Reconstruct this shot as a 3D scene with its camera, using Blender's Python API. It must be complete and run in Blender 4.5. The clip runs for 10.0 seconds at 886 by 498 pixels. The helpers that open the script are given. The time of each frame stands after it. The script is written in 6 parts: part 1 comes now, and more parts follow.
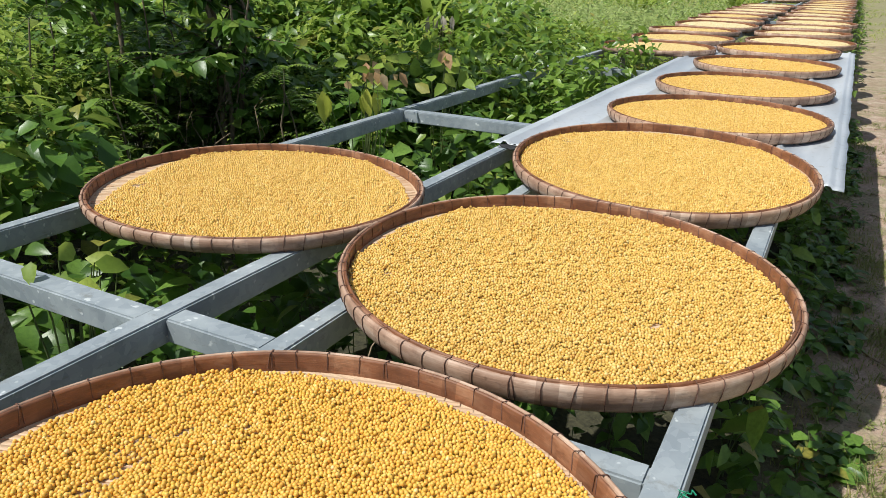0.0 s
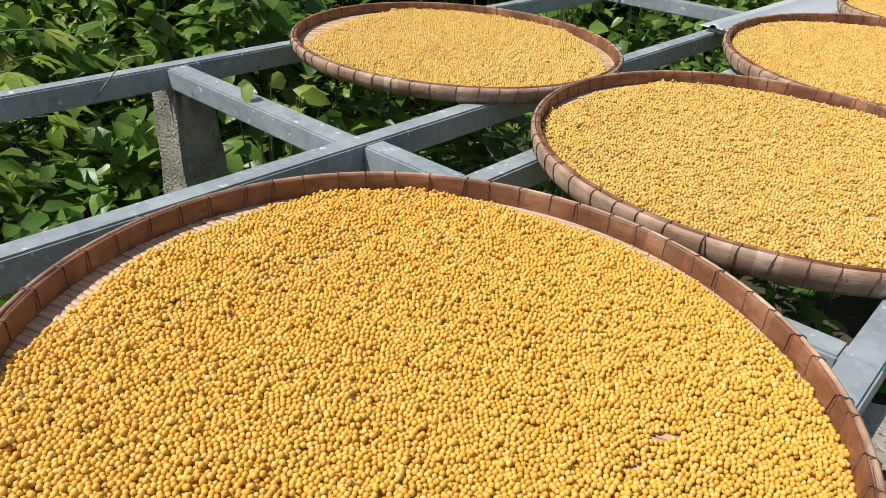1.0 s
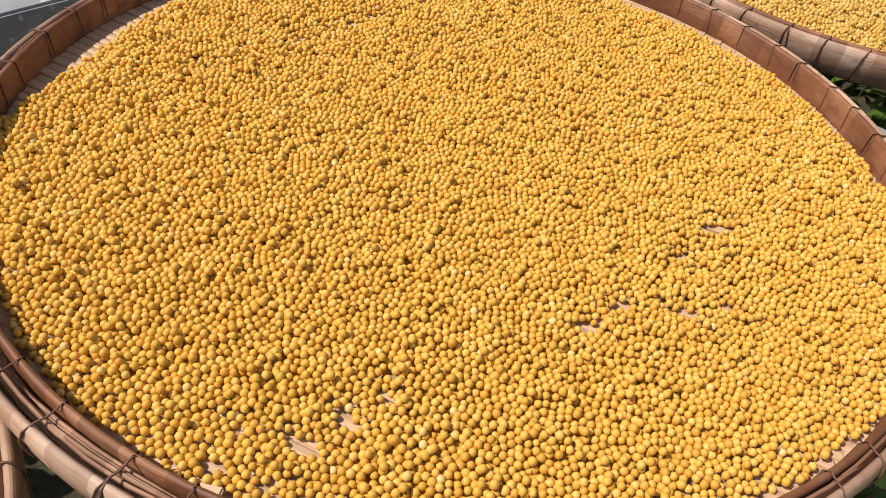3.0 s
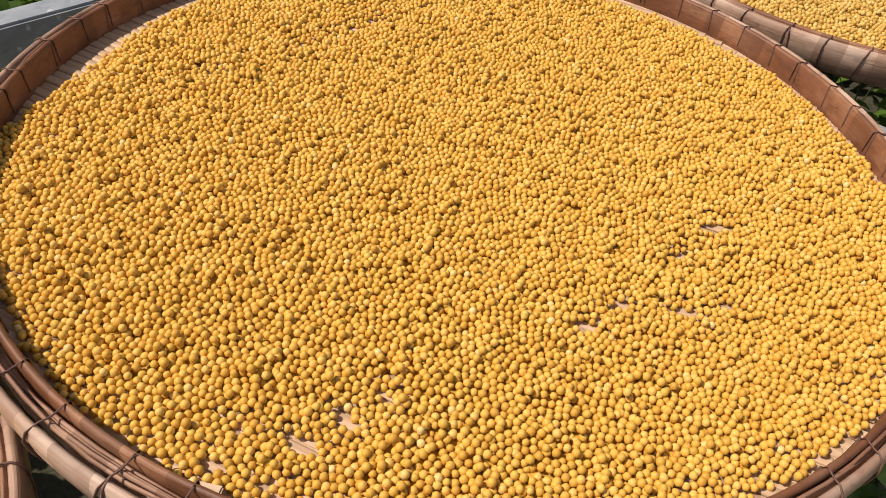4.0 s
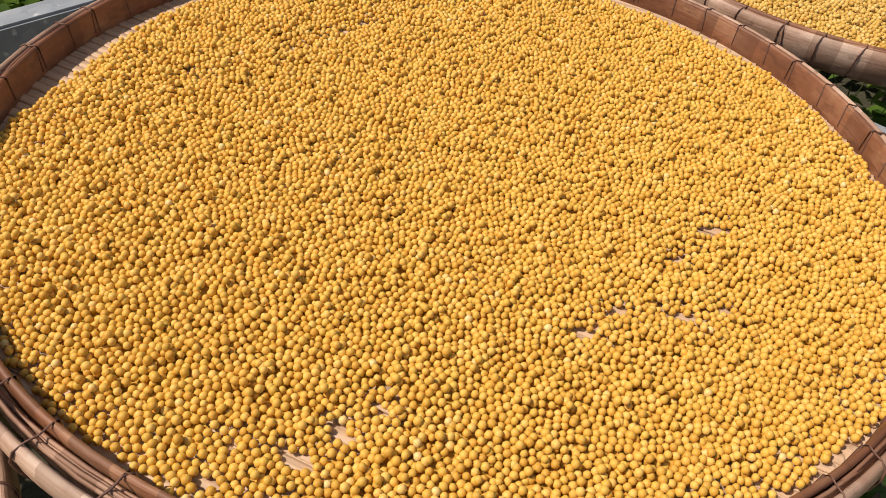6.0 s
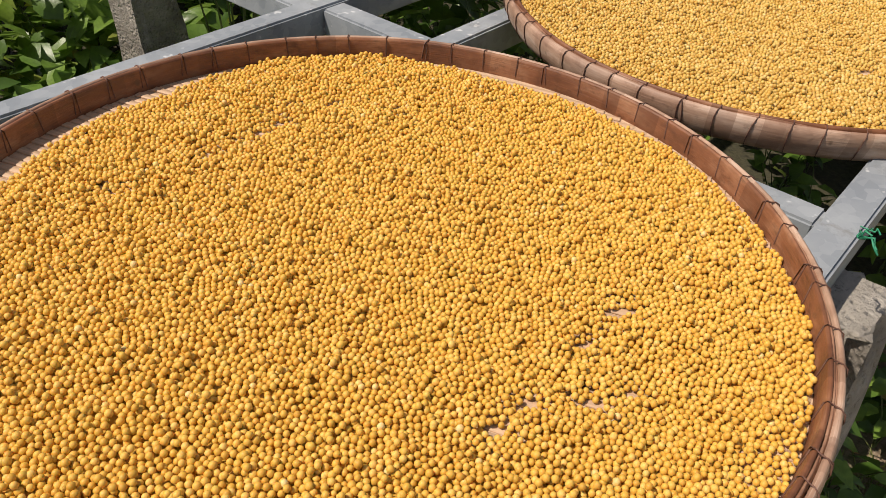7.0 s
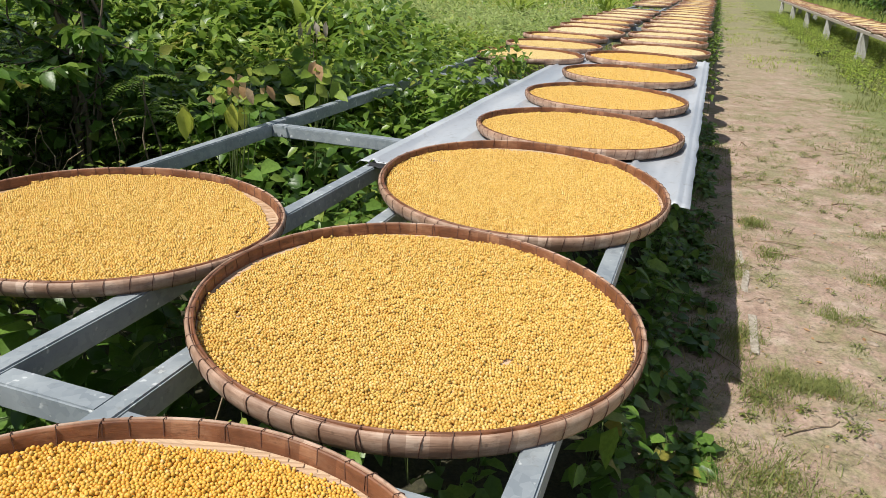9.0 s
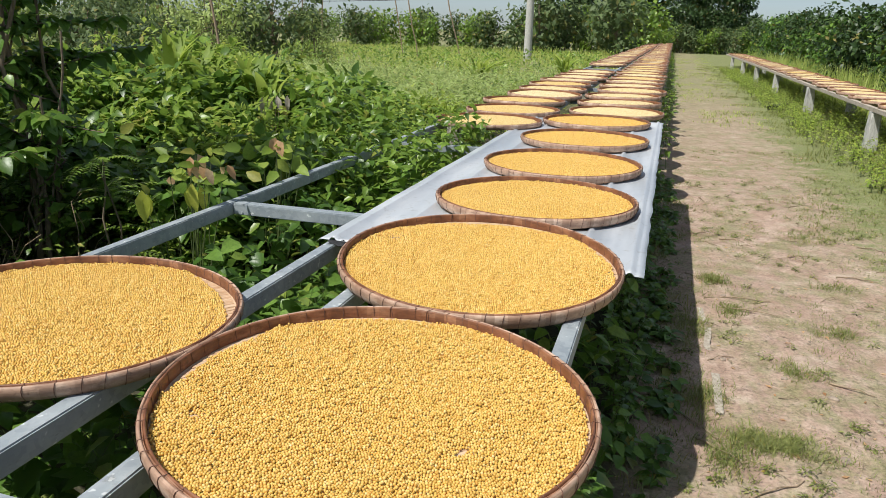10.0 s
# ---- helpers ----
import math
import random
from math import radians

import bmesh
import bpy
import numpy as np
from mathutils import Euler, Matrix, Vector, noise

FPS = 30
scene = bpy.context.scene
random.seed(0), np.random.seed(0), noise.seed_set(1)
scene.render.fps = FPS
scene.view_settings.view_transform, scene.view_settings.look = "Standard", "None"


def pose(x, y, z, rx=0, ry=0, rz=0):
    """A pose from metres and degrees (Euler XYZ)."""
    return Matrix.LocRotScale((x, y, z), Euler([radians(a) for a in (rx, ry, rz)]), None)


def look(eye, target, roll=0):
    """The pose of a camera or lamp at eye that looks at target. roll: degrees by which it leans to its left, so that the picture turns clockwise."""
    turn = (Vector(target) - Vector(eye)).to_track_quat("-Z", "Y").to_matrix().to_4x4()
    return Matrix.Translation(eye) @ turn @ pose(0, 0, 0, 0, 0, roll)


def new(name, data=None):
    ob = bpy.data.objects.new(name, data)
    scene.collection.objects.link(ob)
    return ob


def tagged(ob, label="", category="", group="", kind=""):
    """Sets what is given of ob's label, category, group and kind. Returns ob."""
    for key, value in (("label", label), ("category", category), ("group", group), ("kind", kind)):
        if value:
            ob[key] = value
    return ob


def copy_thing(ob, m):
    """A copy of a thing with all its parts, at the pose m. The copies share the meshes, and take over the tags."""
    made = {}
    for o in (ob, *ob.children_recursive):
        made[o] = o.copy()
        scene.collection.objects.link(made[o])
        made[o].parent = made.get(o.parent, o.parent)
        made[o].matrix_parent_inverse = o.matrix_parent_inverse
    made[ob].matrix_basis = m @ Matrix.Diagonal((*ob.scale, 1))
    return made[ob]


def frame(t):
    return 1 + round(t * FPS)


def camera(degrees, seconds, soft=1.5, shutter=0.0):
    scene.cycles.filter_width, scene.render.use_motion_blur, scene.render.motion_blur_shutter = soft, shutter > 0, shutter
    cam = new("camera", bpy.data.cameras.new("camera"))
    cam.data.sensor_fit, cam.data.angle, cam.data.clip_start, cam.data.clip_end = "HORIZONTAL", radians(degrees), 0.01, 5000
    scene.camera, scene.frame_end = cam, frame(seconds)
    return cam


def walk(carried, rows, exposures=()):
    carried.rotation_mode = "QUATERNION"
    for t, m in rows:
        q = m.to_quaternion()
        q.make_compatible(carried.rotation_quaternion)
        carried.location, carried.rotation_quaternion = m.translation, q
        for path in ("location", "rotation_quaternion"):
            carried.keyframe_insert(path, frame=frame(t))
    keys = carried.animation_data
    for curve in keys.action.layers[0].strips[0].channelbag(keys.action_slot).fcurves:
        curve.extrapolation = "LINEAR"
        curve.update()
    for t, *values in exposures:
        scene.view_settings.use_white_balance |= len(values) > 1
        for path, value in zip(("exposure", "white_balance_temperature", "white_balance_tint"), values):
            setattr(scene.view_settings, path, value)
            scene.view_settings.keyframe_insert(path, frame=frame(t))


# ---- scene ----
cam = camera(62.85, 10.0, 0.7)
# seconds, eye, yaw, pitch, roll
ROWS = [
    (0.0, 0.1287, 0.0790, 1.5084, 27.994, -21.383, 1.094),
    (0.5, 0.1157, 0.0305, 1.4584, 37.594, -24.351, 2.276),
    (1.0, 0.1104, 0.0090, 1.4129, 41.372, -29.527, 3.157),
    (1.5, 0.1034, 0.0063, 1.3828, 43.362, -36.026, 4.160),
    (2.0, 0.0997, 0.0142, 1.3495, 44.191, -42.110, 5.496),
    (2.5, 0.0979, 0.0262, 1.3390, 43.902, -44.133, 5.349),
    (4.0, 0.1107, 0.0346, 1.3411, 45.399, -43.734, 3.679),
    (4.5, 0.1114, 0.0355, 1.3411, 44.767, -43.838, 3.724),
    (5.0, 0.1082, 0.0371, 1.3409, 45.064, -43.850, 3.411),
    (6.5, 0.1013, 0.0532, 1.3404, 44.455, -43.822, 3.316),
    (7.0, 0.1206, 0.0822, 1.3835, 40.711, -39.453, 2.113),
    (7.5, 0.1422, 0.1192, 1.4541, 28.189, -30.383, 2.070),
    (8.0, 0.1638, 0.1414, 1.5085, 21.374, -25.807, 1.853),
    (8.5, 0.1694, 0.1436, 1.5320, 19.876, -23.957, 2.400),
    (9.0, 0.1801, 0.1466, 1.5908, 18.759, -21.414, 2.829),
    (9.5, 0.1896, 0.1619, 1.6403, 18.097, -18.952, 2.289),
    (10.0, 0.2169, 0.1587, 1.6671, 16.553, -16.899, 1.556),
]
EXPOSURES = [(0.0, 0.19, 6200, 5), (1.0, 0.14, 6350, 7), (2.0, 0.03, 6550, 10), (2.6, -0.02, 6900, 14), (3.8, -0.07, 7000, 16), (6.6, -0.09, 7050, 16), (7.5, -0.02, 7000, 14), (8.6, 0.12, 6550, 9), (10.0, 0.2, 6300, 7)]
walk(cam, [(t, pose(x, y, z, 90 + pitch, 0, yaw) @ pose(0, 0, 0, 0, 0, roll)) for t, x, y, z, yaw, pitch, roll in ROWS], EXPOSURES)

# ---- light ----
SUN_UP, SUN_AROUND = 56.8, 216.3
world = bpy.data.worlds.new("sky")
scene.world = world
world.use_nodes = True
wn = world.node_tree.nodes
sky = wn.new("ShaderNodeTexSky")
sky.sky_type, sky.sun_disc = "NISHITA", False
sky.sun_elevation, sky.sun_rotation = radians(SUN_UP), radians(SUN_AROUND)
sky.dust_density, sky.air_density, sky.ozone_density = 0.8, 0.7, 1.4
# thin bright cloud over the whole sky
veil = wn.new("ShaderNodeMix")
veil.data_type = "RGBA"
veil.inputs[0].default_value = 0.42
veil.inputs[7].default_value = (3.25, 3.4, 3.6, 1.0)
world.node_tree.links.new(sky.outputs[0], veil.inputs[6])
world.node_tree.links.new(veil.outputs[2], wn["Background"].inputs[0])
wn["Background"].inputs[1].default_value = 0.108
sun = new("sun", bpy.data.lights.new("sun", "SUN"))
sun.data.energy, sun.data.angle, sun.data.color = 4.85, radians(0.6), (1.0, 0.95, 0.87)
sun.matrix_world = look((-0.33 * 40, -0.45 * 40, 0.853 * 40), (0, 0, 0))

# ---- materials ----
class Nodes:
    """Short hands for one node material."""

    def __init__(self, name, rough=0.6, metal=0.0):
        self.m = bpy.data.materials.new(name)
        self.m.use_nodes = True
        self.t = self.m.node_tree
        self.b = self.t.nodes["Principled BSDF"]
        self.b.inputs["Roughness"].default_value = rough
        self.b.inputs["Metallic"].default_value = metal
        self.out = self.t.nodes["Material Output"]

    def put(self, socket, value):
        if isinstance(value, bpy.types.NodeSocket):
            self.t.links.new(value, socket)
        else:
            socket.default_value = value

    def add(self, kind, *ins, operation="", data_type="", blend_type="", feature="", dimensions=""):
        n = self.t.nodes.new("ShaderNode" + kind)
        if operation:
            n.operation = operation
        if data_type:
            n.data_type, n.blend_type = data_type, blend_type
        if feature:
            n.feature = feature
        if dimensions:
            n.voronoi_dimensions = dimensions
        for i, v in enumerate(ins):
            if v is not None:
                self.put(n.inputs[i], v)
        return n

    def place(self):
        return self.add("TexCoord").outputs["Object"]

    def world(self):
        return self.add("NewGeometry").outputs["Position"]

    def stretch(self, v, x, y, z):
        return self.add("Mapping", v, None, None, (x, y, z)).outputs[0]

    def noise(self, v, scale, detail=4.0, rough=0.55):
        n = self.add("TexNoise")
        self.put(n.inputs["Vector"], v)
        n.inputs["Scale"].default_value = scale
        n.inputs["Detail"].default_value = detail
        n.inputs["Roughness"].default_value = rough
        return n.outputs[0]

    def ramp(self, f, *stops):
        n = self.add("ValToRGB", f)
        e = n.color_ramp.elements
        while len(e) < len(stops):
            e.new(0.5)
        for el, (p, c) in zip(e, stops):
            el.position = p
            el.color = (*c, 1) if len(c) == 3 else c
        return n.outputs[0]

    def mix(self, f, a, b, how="MIX"):
        n = self.add("Mix", data_type="RGBA", blend_type=how)
        self.put(n.inputs[0], f)
        self.put(n.inputs[6], a if isinstance(a, bpy.types.NodeSocket) else (*a, 1))
        self.put(n.inputs[7], b if isinstance(b, bpy.types.NodeSocket) else (*b, 1))
        return n.outputs[2]

    def math(self, op, a, b=0.0):
        return self.add("Math", a, b, operation=op).outputs[0]

    def island(self):
        return self.add("NewGeometry").outputs["Random Per Island"]

    def object_random(self):
        return self.add("ObjectInfo").outputs["Random"]

    def colour(self, c):
        self.put(self.b.inputs["Base Color"], c)

    def rough(self, f, lo, hi):
        n = self.add("MapRange", f, 0.3, 0.7, lo, hi)
        self.put(self.b.inputs["Roughness"], n.outputs[0])

    def bump(self, h, strength, dist):
        n = self.add("Bump")
        self.put(n.inputs["Height"], h)
        n.inputs["Strength"].default_value, n.inputs["Distance"].default_value = strength, dist
        self.put(self.b.inputs["Normal"], n.outputs[0])

    def thin_leaf(self, c, amount):
        """Light that shines through a thin leaf."""
        tr = self.add("BsdfTranslucent", c)
        mx = self.add("MixShader", amount, self.b.outputs[0], tr.outputs[0])
        self.t.links.new(mx.outputs[0], self.out.inputs[0])


def bean_material(name, low, mid, high, pale, soft=0.35):
    n = Nodes(name, 0.45)
    r = n.island()
    c = n.ramp(r, (0.0, low), (0.3, mid), (0.75, high), (0.985, pale), (1.0, (0.80, 0.62, 0.28)))
    big = n.noise(n.place(), 9.0, 2.0)
    c = n.mix(n.math("MULTIPLY", big, 0.3), c, low)
    n.colour(c)
    n.bump(n.noise(n.place(), 900.0, 2.0), 0.15, 0.0004)
    n.b.inputs["Specular IOR Level"].default_value = 0.28
    n.b.inputs["Subsurface Weight"].default_value = soft
    n.b.inputs["Subsurface Radius"].default_value = (1.0, 0.42, 0.12)
    n.b.inputs["Subsurface Scale"].default_value = 0.004
    return n.m


def bean_bed_material():
    n = Nodes("soybean_bed", 0.55)
    p = n.place()
    v = n.add("TexVoronoi", feature="F1")
    n.put(v.inputs["Vector"], p)
    v.inputs["Scale"].default_value = 155.0
    c = n.ramp(n.add("SeparateColor", v.outputs["Color"]).outputs[0], (0.0, (0.66, 0.48, 0.18)), (0.5, (0.76, 0.61, 0.29)), (1.0, (0.84, 0.71, 0.40)))
    # cell edges coloured darker, for the shade in the gaps between beans
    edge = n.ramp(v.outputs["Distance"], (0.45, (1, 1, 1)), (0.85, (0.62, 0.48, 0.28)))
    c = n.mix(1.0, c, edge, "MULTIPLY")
    pale = n.ramp(n.object_random(), (0.0, (0.95, 0.82, 0.52)), (0.25, (1.0, 1.0, 1.0)), (1.0, (1.05, 1.12, 1.42)))
    c = n.mix(1.0, c, pale, "MULTIPLY")
    bare = n.ramp(n.noise(p, 9.0, 5.0), (0.68, (0, 0, 0)), (0.74, (1, 1, 1)))
    c = n.mix(n.math("MULTIPLY", bare, 0.5), c, (0.62, 0.47, 0.30))
    n.colour(c)
    n.bump(n.math("SUBTRACT", 1.0, v.outputs["Distance"]), 0.55, 0.004)
    return n.m


def bamboo_material(name, dark, mid, light, knots=True):
    n = Nodes(name, 0.5)
    p = n.place()
    s = n.add("SeparateXYZ", p)
    ang = n.math("ARCTAN2", s.outputs[1], s.outputs[0])
    v = n.add("CombineXYZ", n.math("MULTIPLY", ang, 0.48), 0.0, n.math("MULTIPLY", s.outputs[2], 1.0)).outputs[0]
    fibre = n.noise(n.stretch(v, 6.0, 1.0, 420.0), 1.0, 5.0, 0.6)
    worn = n.noise(n.stretch(v, 9.0, 1.0, 26.0), 1.0, 4.0, 0.65)
    c = n.ramp(worn, (0.28, dark), (0.5, mid), (0.74, light))
    c = n.mix(n.ramp(fibre, (0.32, (0.25, 0.25, 0.25)), (0.55, (0, 0, 0))), c, dark)
    split = n.noise(n.stretch(v, 16.0, 1.0, 1100.0), 1.0, 3.0, 0.6)
    c = n.mix(n.ramp(split, (0.32, (0.3, 0.3, 0.3)), (0.42, (0, 0, 0))), c, dark)
    c = n.mix(n.ramp(split, (0.58, (0, 0, 0)), (0.70, (0.35, 0.35, 0.35))), c, light)
    blot = n.noise(n.stretch(v, 30.0, 1.0, 60.0), 1.0, 5.0, 0.7)
    c = n.mix(n.ramp(blot, (0.30, (0.6, 0.6, 0.6)), (0.46, (0, 0, 0))), c, tuple(0.45 * q for q in dark))
    pieces = n.add("TexVoronoi", feature="F1", dimensions="1D")
    n.put(pieces.inputs["W"], n.math("MULTIPLY", ang, 2.6))
    tone = n.add("SeparateColor", pieces.outputs["Color"]).outputs[0]
    c = n.mix(n.ramp(tone, (0.0, (0.55, 0.55, 0.55)), (0.6, (0, 0, 0))), c, dark)
    if knots:
        k = n.ramp(n.noise(n.stretch(v, 34.0, 1.0, 40.0), 1.0, 1.0), (0.70, (0, 0, 0)), (0.76, (0.8, 0.8, 0.8)))
        c = n.mix(k, c, (0.10, 0.055, 0.03))
    n.colour(c)
    n.rough(worn, 0.42, 0.7)
    n.bump(n.math("ADD", fibre, n.math("MULTIPLY", split, 0.5)), 0.5, 0.0016)
    return n.m


def slat_material():
    n = Nodes("split_bamboo", 0.6)
    p = n.place()
    r = n.island()
    c = n.ramp(r, (0.0, (0.50, 0.30, 0.165)), (0.5, (0.60, 0.40, 0.25)), (1.0, (0.68, 0.50, 0.34)))
    f = n.noise(n.stretch(p, 20.0, 500.0, 100.0), 1.0, 4.0)
    c = n.mix(n.ramp(f, (0.35, (0.5, 0.5, 0.5)), (0.6, (0, 0, 0))), c, (0.33, 0.22, 0.13))
    n.colour(c)
    n.bump(f, 0.3, 0.001)
    return n.m


def plain(name, col, rough=0.6, metal=0.0, vary=0.3, scale=30.0, bump=0.2):
    n = Nodes(name, rough, metal)
    f = n.noise(n.place(), scale, 5.0)
    lo = tuple(x * (1 - vary) for x in col)
    hi = tuple(min(1, x * (1 + vary)) for x in col)
    n.colour(n.ramp(f, (0.3, lo), (0.7, hi)))
    n.bump(f, bump, 0.003)
    return n.m


def galvanised_material():
    n = Nodes("galvanised_steel", 0.5, 0.12)
    p = n.world()
    sp = n.add("TexVoronoi", feature="F1")
    n.put(sp.inputs["Vector"], p)
    sp.inputs["Scale"].default_value = 55.0
    tone = n.add("SeparateColor", sp.outputs["Color"]).outputs[0]
    c = n.ramp(tone, (0.0, (0.23, 0.26, 0.285)), (1.0, (0.30, 0.33, 0.355)))
    big = n.noise(p, 7.0, 5.0)
    c = n.mix(n.ramp(big, (0.45, (0, 0, 0)), (0.75, (0.6, 0.6, 0.6))), c, (0.44, 0.47, 0.48))
    spots = n.ramp(n.noise(p, 38.0, 2.0), (0.66, (0, 0, 0)), (0.71, (0.7, 0.7, 0.7)))
    c = n.mix(spots, c, (0.66, 0.68, 0.68))
    dirt = n.ramp(n.noise(n.stretch(p, 1, 1, 3), 21.0, 6.0, 0.7), (0.58, (0, 0, 0)), (0.72, (0.55, 0.55, 0.55)))
    c = n.mix(dirt, c, (0.16, 0.15, 0.12))
    n.colour(c)
    n.rough(big, 0.42, 0.62)
    n.b.inputs["Specular IOR Level"].default_value = 0.3
    n.bump(n.noise(p, 120.0, 3.0), 0.06, 0.002)
    return n.m


def sheet_material():
    n = Nodes("zinc_sheet", 0.45, 0.35)
    p = n.world()
    big = n.noise(n.stretch(p, 3.0, 0.6, 1.0), 2.0, 5.0, 0.6)
    c = n.ramp(big, (0.3, (0.40, 0.43, 0.47)), (0.6, (0.56, 0.58, 0.61)), (0.8, (0.66, 0.66, 0.66)))
    dirt = n.ramp(n.noise(p, 24.0, 6.0, 0.7), (0.56, (0, 0, 0)), (0.74, (0.6, 0.6, 0.6)))
    c = n.mix(dirt, c, (0.30, 0.28, 0.25))
    n.colour(c)
    n.rough(big, 0.38, 0.6)
    n.bump(n.noise(p, 14.0, 4.0), 0.15, 0.01)
    return n.m


def concrete_material():
    n = Nodes("rough_concrete", 0.95)
    p = n.world()
    big = n.noise(p, 9.0, 4.0, 0.6)
    grit = n.noise(p, 70.0, 6.0, 0.75)
    pit = n.add("TexVoronoi", feature="F1")
    n.put(pit.inputs["Vector"], p)
    pit.inputs["Scale"].default_value = 85.0
    c = n.ramp(big, (0.32, (0.23, 0.205, 0.17)), (0.5, (0.39, 0.355, 0.30)), (0.7, (0.54, 0.50, 0.435)))
    c = n.mix(n.ramp(grit, (0.34, (0.6, 0.6, 0.6)), (0.45, (0, 0, 0))), c, (0.10, 0.09, 0.07))
    c = n.mix(n.ramp(grit, (0.58, (0, 0, 0)), (0.70, (0.6, 0.6, 0.6))), c, (0.55, 0.53, 0.48))
    n.colour(c)
    n.bump(n.math("ADD", grit, n.math("MULTIPLY", n.math("MINIMUM", pit.outputs["Distance"], 0.45), 1.2)), 1.0, 0.012)
    return n.m


def leaf_material(name, dark, mid, light, rough=0.42, shine=0.28, dry=0.02, gloss=0.3):
    n = Nodes(name, rough)
    r = n.island()
    c = n.ramp(r, (0.0, dark), (0.5, mid), (0.93 - dry, light), (1.0 - dry * 0.5, (0.30, 0.22, 0.05)))
    patch = n.noise(n.world(), 1.3, 3.0)
    c = n.mix(n.ramp(patch, (0.4, (0, 0, 0)), (0.7, (0.5, 0.5, 0.5))), c, light)
    fine = n.noise(n.world(), 90.0, 3.0)
    c = n.mix(n.ramp(fine, (0.35, (0.35, 0.35, 0.35)), (0.6, (0, 0, 0))), c, dark)
    n.colour(c)
    n.bump(fine, 0.25, 0.003)
    n.b.inputs["Specular IOR Level"].default_value = gloss
    n.thin_leaf(n.mix(0.5, c, tuple(min(1, x * 1.6) for x in light)), shine)
    return n.m


def bark_material(name, dark, light):
    n = Nodes(name, 0.9)
    p = n.world()
    f = n.noise(n.stretch(p, 1, 1, 0.25), 40.0, 6.0, 0.7)
    n.colour(n.ramp(f, (0.3, dark), (0.7, light)))
    n.bump(f, 0.7, 0.01)
    return n.m


def ground_material():
    n = Nodes("trodden_earth", 0.95)
    p = n.world()
    s = n.add("SeparateXYZ", p)
    wob = n.noise(p, 0.9, 3.0)
    x = n.math("ADD", s.outputs[0], n.math("MULTIPLY", n.math("SUBTRACT", wob, 0.5), 1.1))
    fine = n.noise(p, 55.0, 6.0, 0.7)
    mid = n.noise(p, 6.5, 5.0, 0.65)
    earth = n.ramp(mid, (0.30, (0.31, 0.200, 0.150)), (0.5, (0.43, 0.302, 0.234)), (0.72, (0.55, 0.418, 0.335)))
    earth = n.mix(n.ramp(fine, (0.38, (0.55, 0.55, 0.55)), (0.58, (0, 0, 0))), earth, (0.17, 0.12, 0.085))
    peb = n.ramp(n.noise(p, 75.0, 2.0), (0.68, (0, 0, 0)), (0.72, (0.7, 0.7, 0.7)))
    earth = n.mix(peb, earth, (0.50, 0.44, 0.36))
    straw = n.ramp(n.noise(n.stretch(p, 1.0, 0.8, 1.0), 120.0, 2.0), (0.64, (0, 0, 0)), (0.70, (0.6, 0.6, 0.6)))
    earth = n.mix(straw, earth, (0.42, 0.36, 0.24))
    damp = n.ramp(n.noise(p, 1.7, 7.0, 0.72), (0.50, (0, 0, 0)), (0.64, (0.6, 0.6, 0.6)))
    earth = n.mix(damp, earth, (0.27, 0.175, 0.12))
    dust = n.ramp(n.noise(p, 3.1, 7.0, 0.7), (0.53, (0, 0, 0)), (0.68, (0.7, 0.7, 0.7)))
    earth = n.mix(dust, earth, (0.54, 0.435, 0.35))
    crumbs = n.ramp(n.noise(p, 28.0, 8.0, 0.8), (0.56, (0, 0, 0)), (0.66, (0.75, 0.75, 0.75)))
    earth = n.mix(n.math("MULTIPLY", crumbs, n.ramp(n.noise(p, 2.3, 3.0), (0.4, (0.15, 0.15, 0.15)), (0.6, (1, 1, 1)))), earth, (0.13, 0.10, 0.07))
    turf = n.ramp(fine, (0.3, (0.08, 0.10, 0.03)), (0.55, (0.18, 0.21, 0.065)), (0.75, (0.34, 0.33, 0.15)))
    green = n.ramp(n.noise(n.stretch(p, 1.0, 0.75, 1.0), 2.6, 10.0, 0.80), (0.46, (0, 0, 0)), (0.58, (1, 1, 1)))
    verge = n.add("MapRange", n.math("ADD", x, n.math("MULTIPLY", n.math("SUBTRACT", n.noise(p, 4.0, 8.0, 0.8), 0.5), 3.4)), 1.65, 2.25, 0.0, 0.9).outputs[0]
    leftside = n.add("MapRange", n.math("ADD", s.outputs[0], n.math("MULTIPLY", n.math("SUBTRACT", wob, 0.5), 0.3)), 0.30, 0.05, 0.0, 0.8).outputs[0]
    far = n.add("MapRange", n.math("ADD", s.outputs[1], n.math("MULTIPLY", n.math("SUBTRACT", n.noise(p, 1.1, 8.0, 0.75), 0.5), 26.0)), 8.0, 26.0, 0.0, 0.62).outputs[0]
    cover = n.math("MAXIMUM", n.math("MAXIMUM", verge, leftside), n.math("MAXIMUM", far, n.math("MULTIPLY", green, 0.55)))
    # dark litter under rack and plants, with their shade painted into its colour
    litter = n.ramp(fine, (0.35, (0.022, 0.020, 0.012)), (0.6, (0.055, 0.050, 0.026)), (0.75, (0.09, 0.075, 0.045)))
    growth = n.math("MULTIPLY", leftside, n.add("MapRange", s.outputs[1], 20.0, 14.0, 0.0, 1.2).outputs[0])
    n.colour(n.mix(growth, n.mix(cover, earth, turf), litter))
    n.bump(n.math("ADD", n.math("MULTIPLY", mid, 0.8), n.math("ADD", fine, crumbs)), 0.6, 0.010)
    return n.m


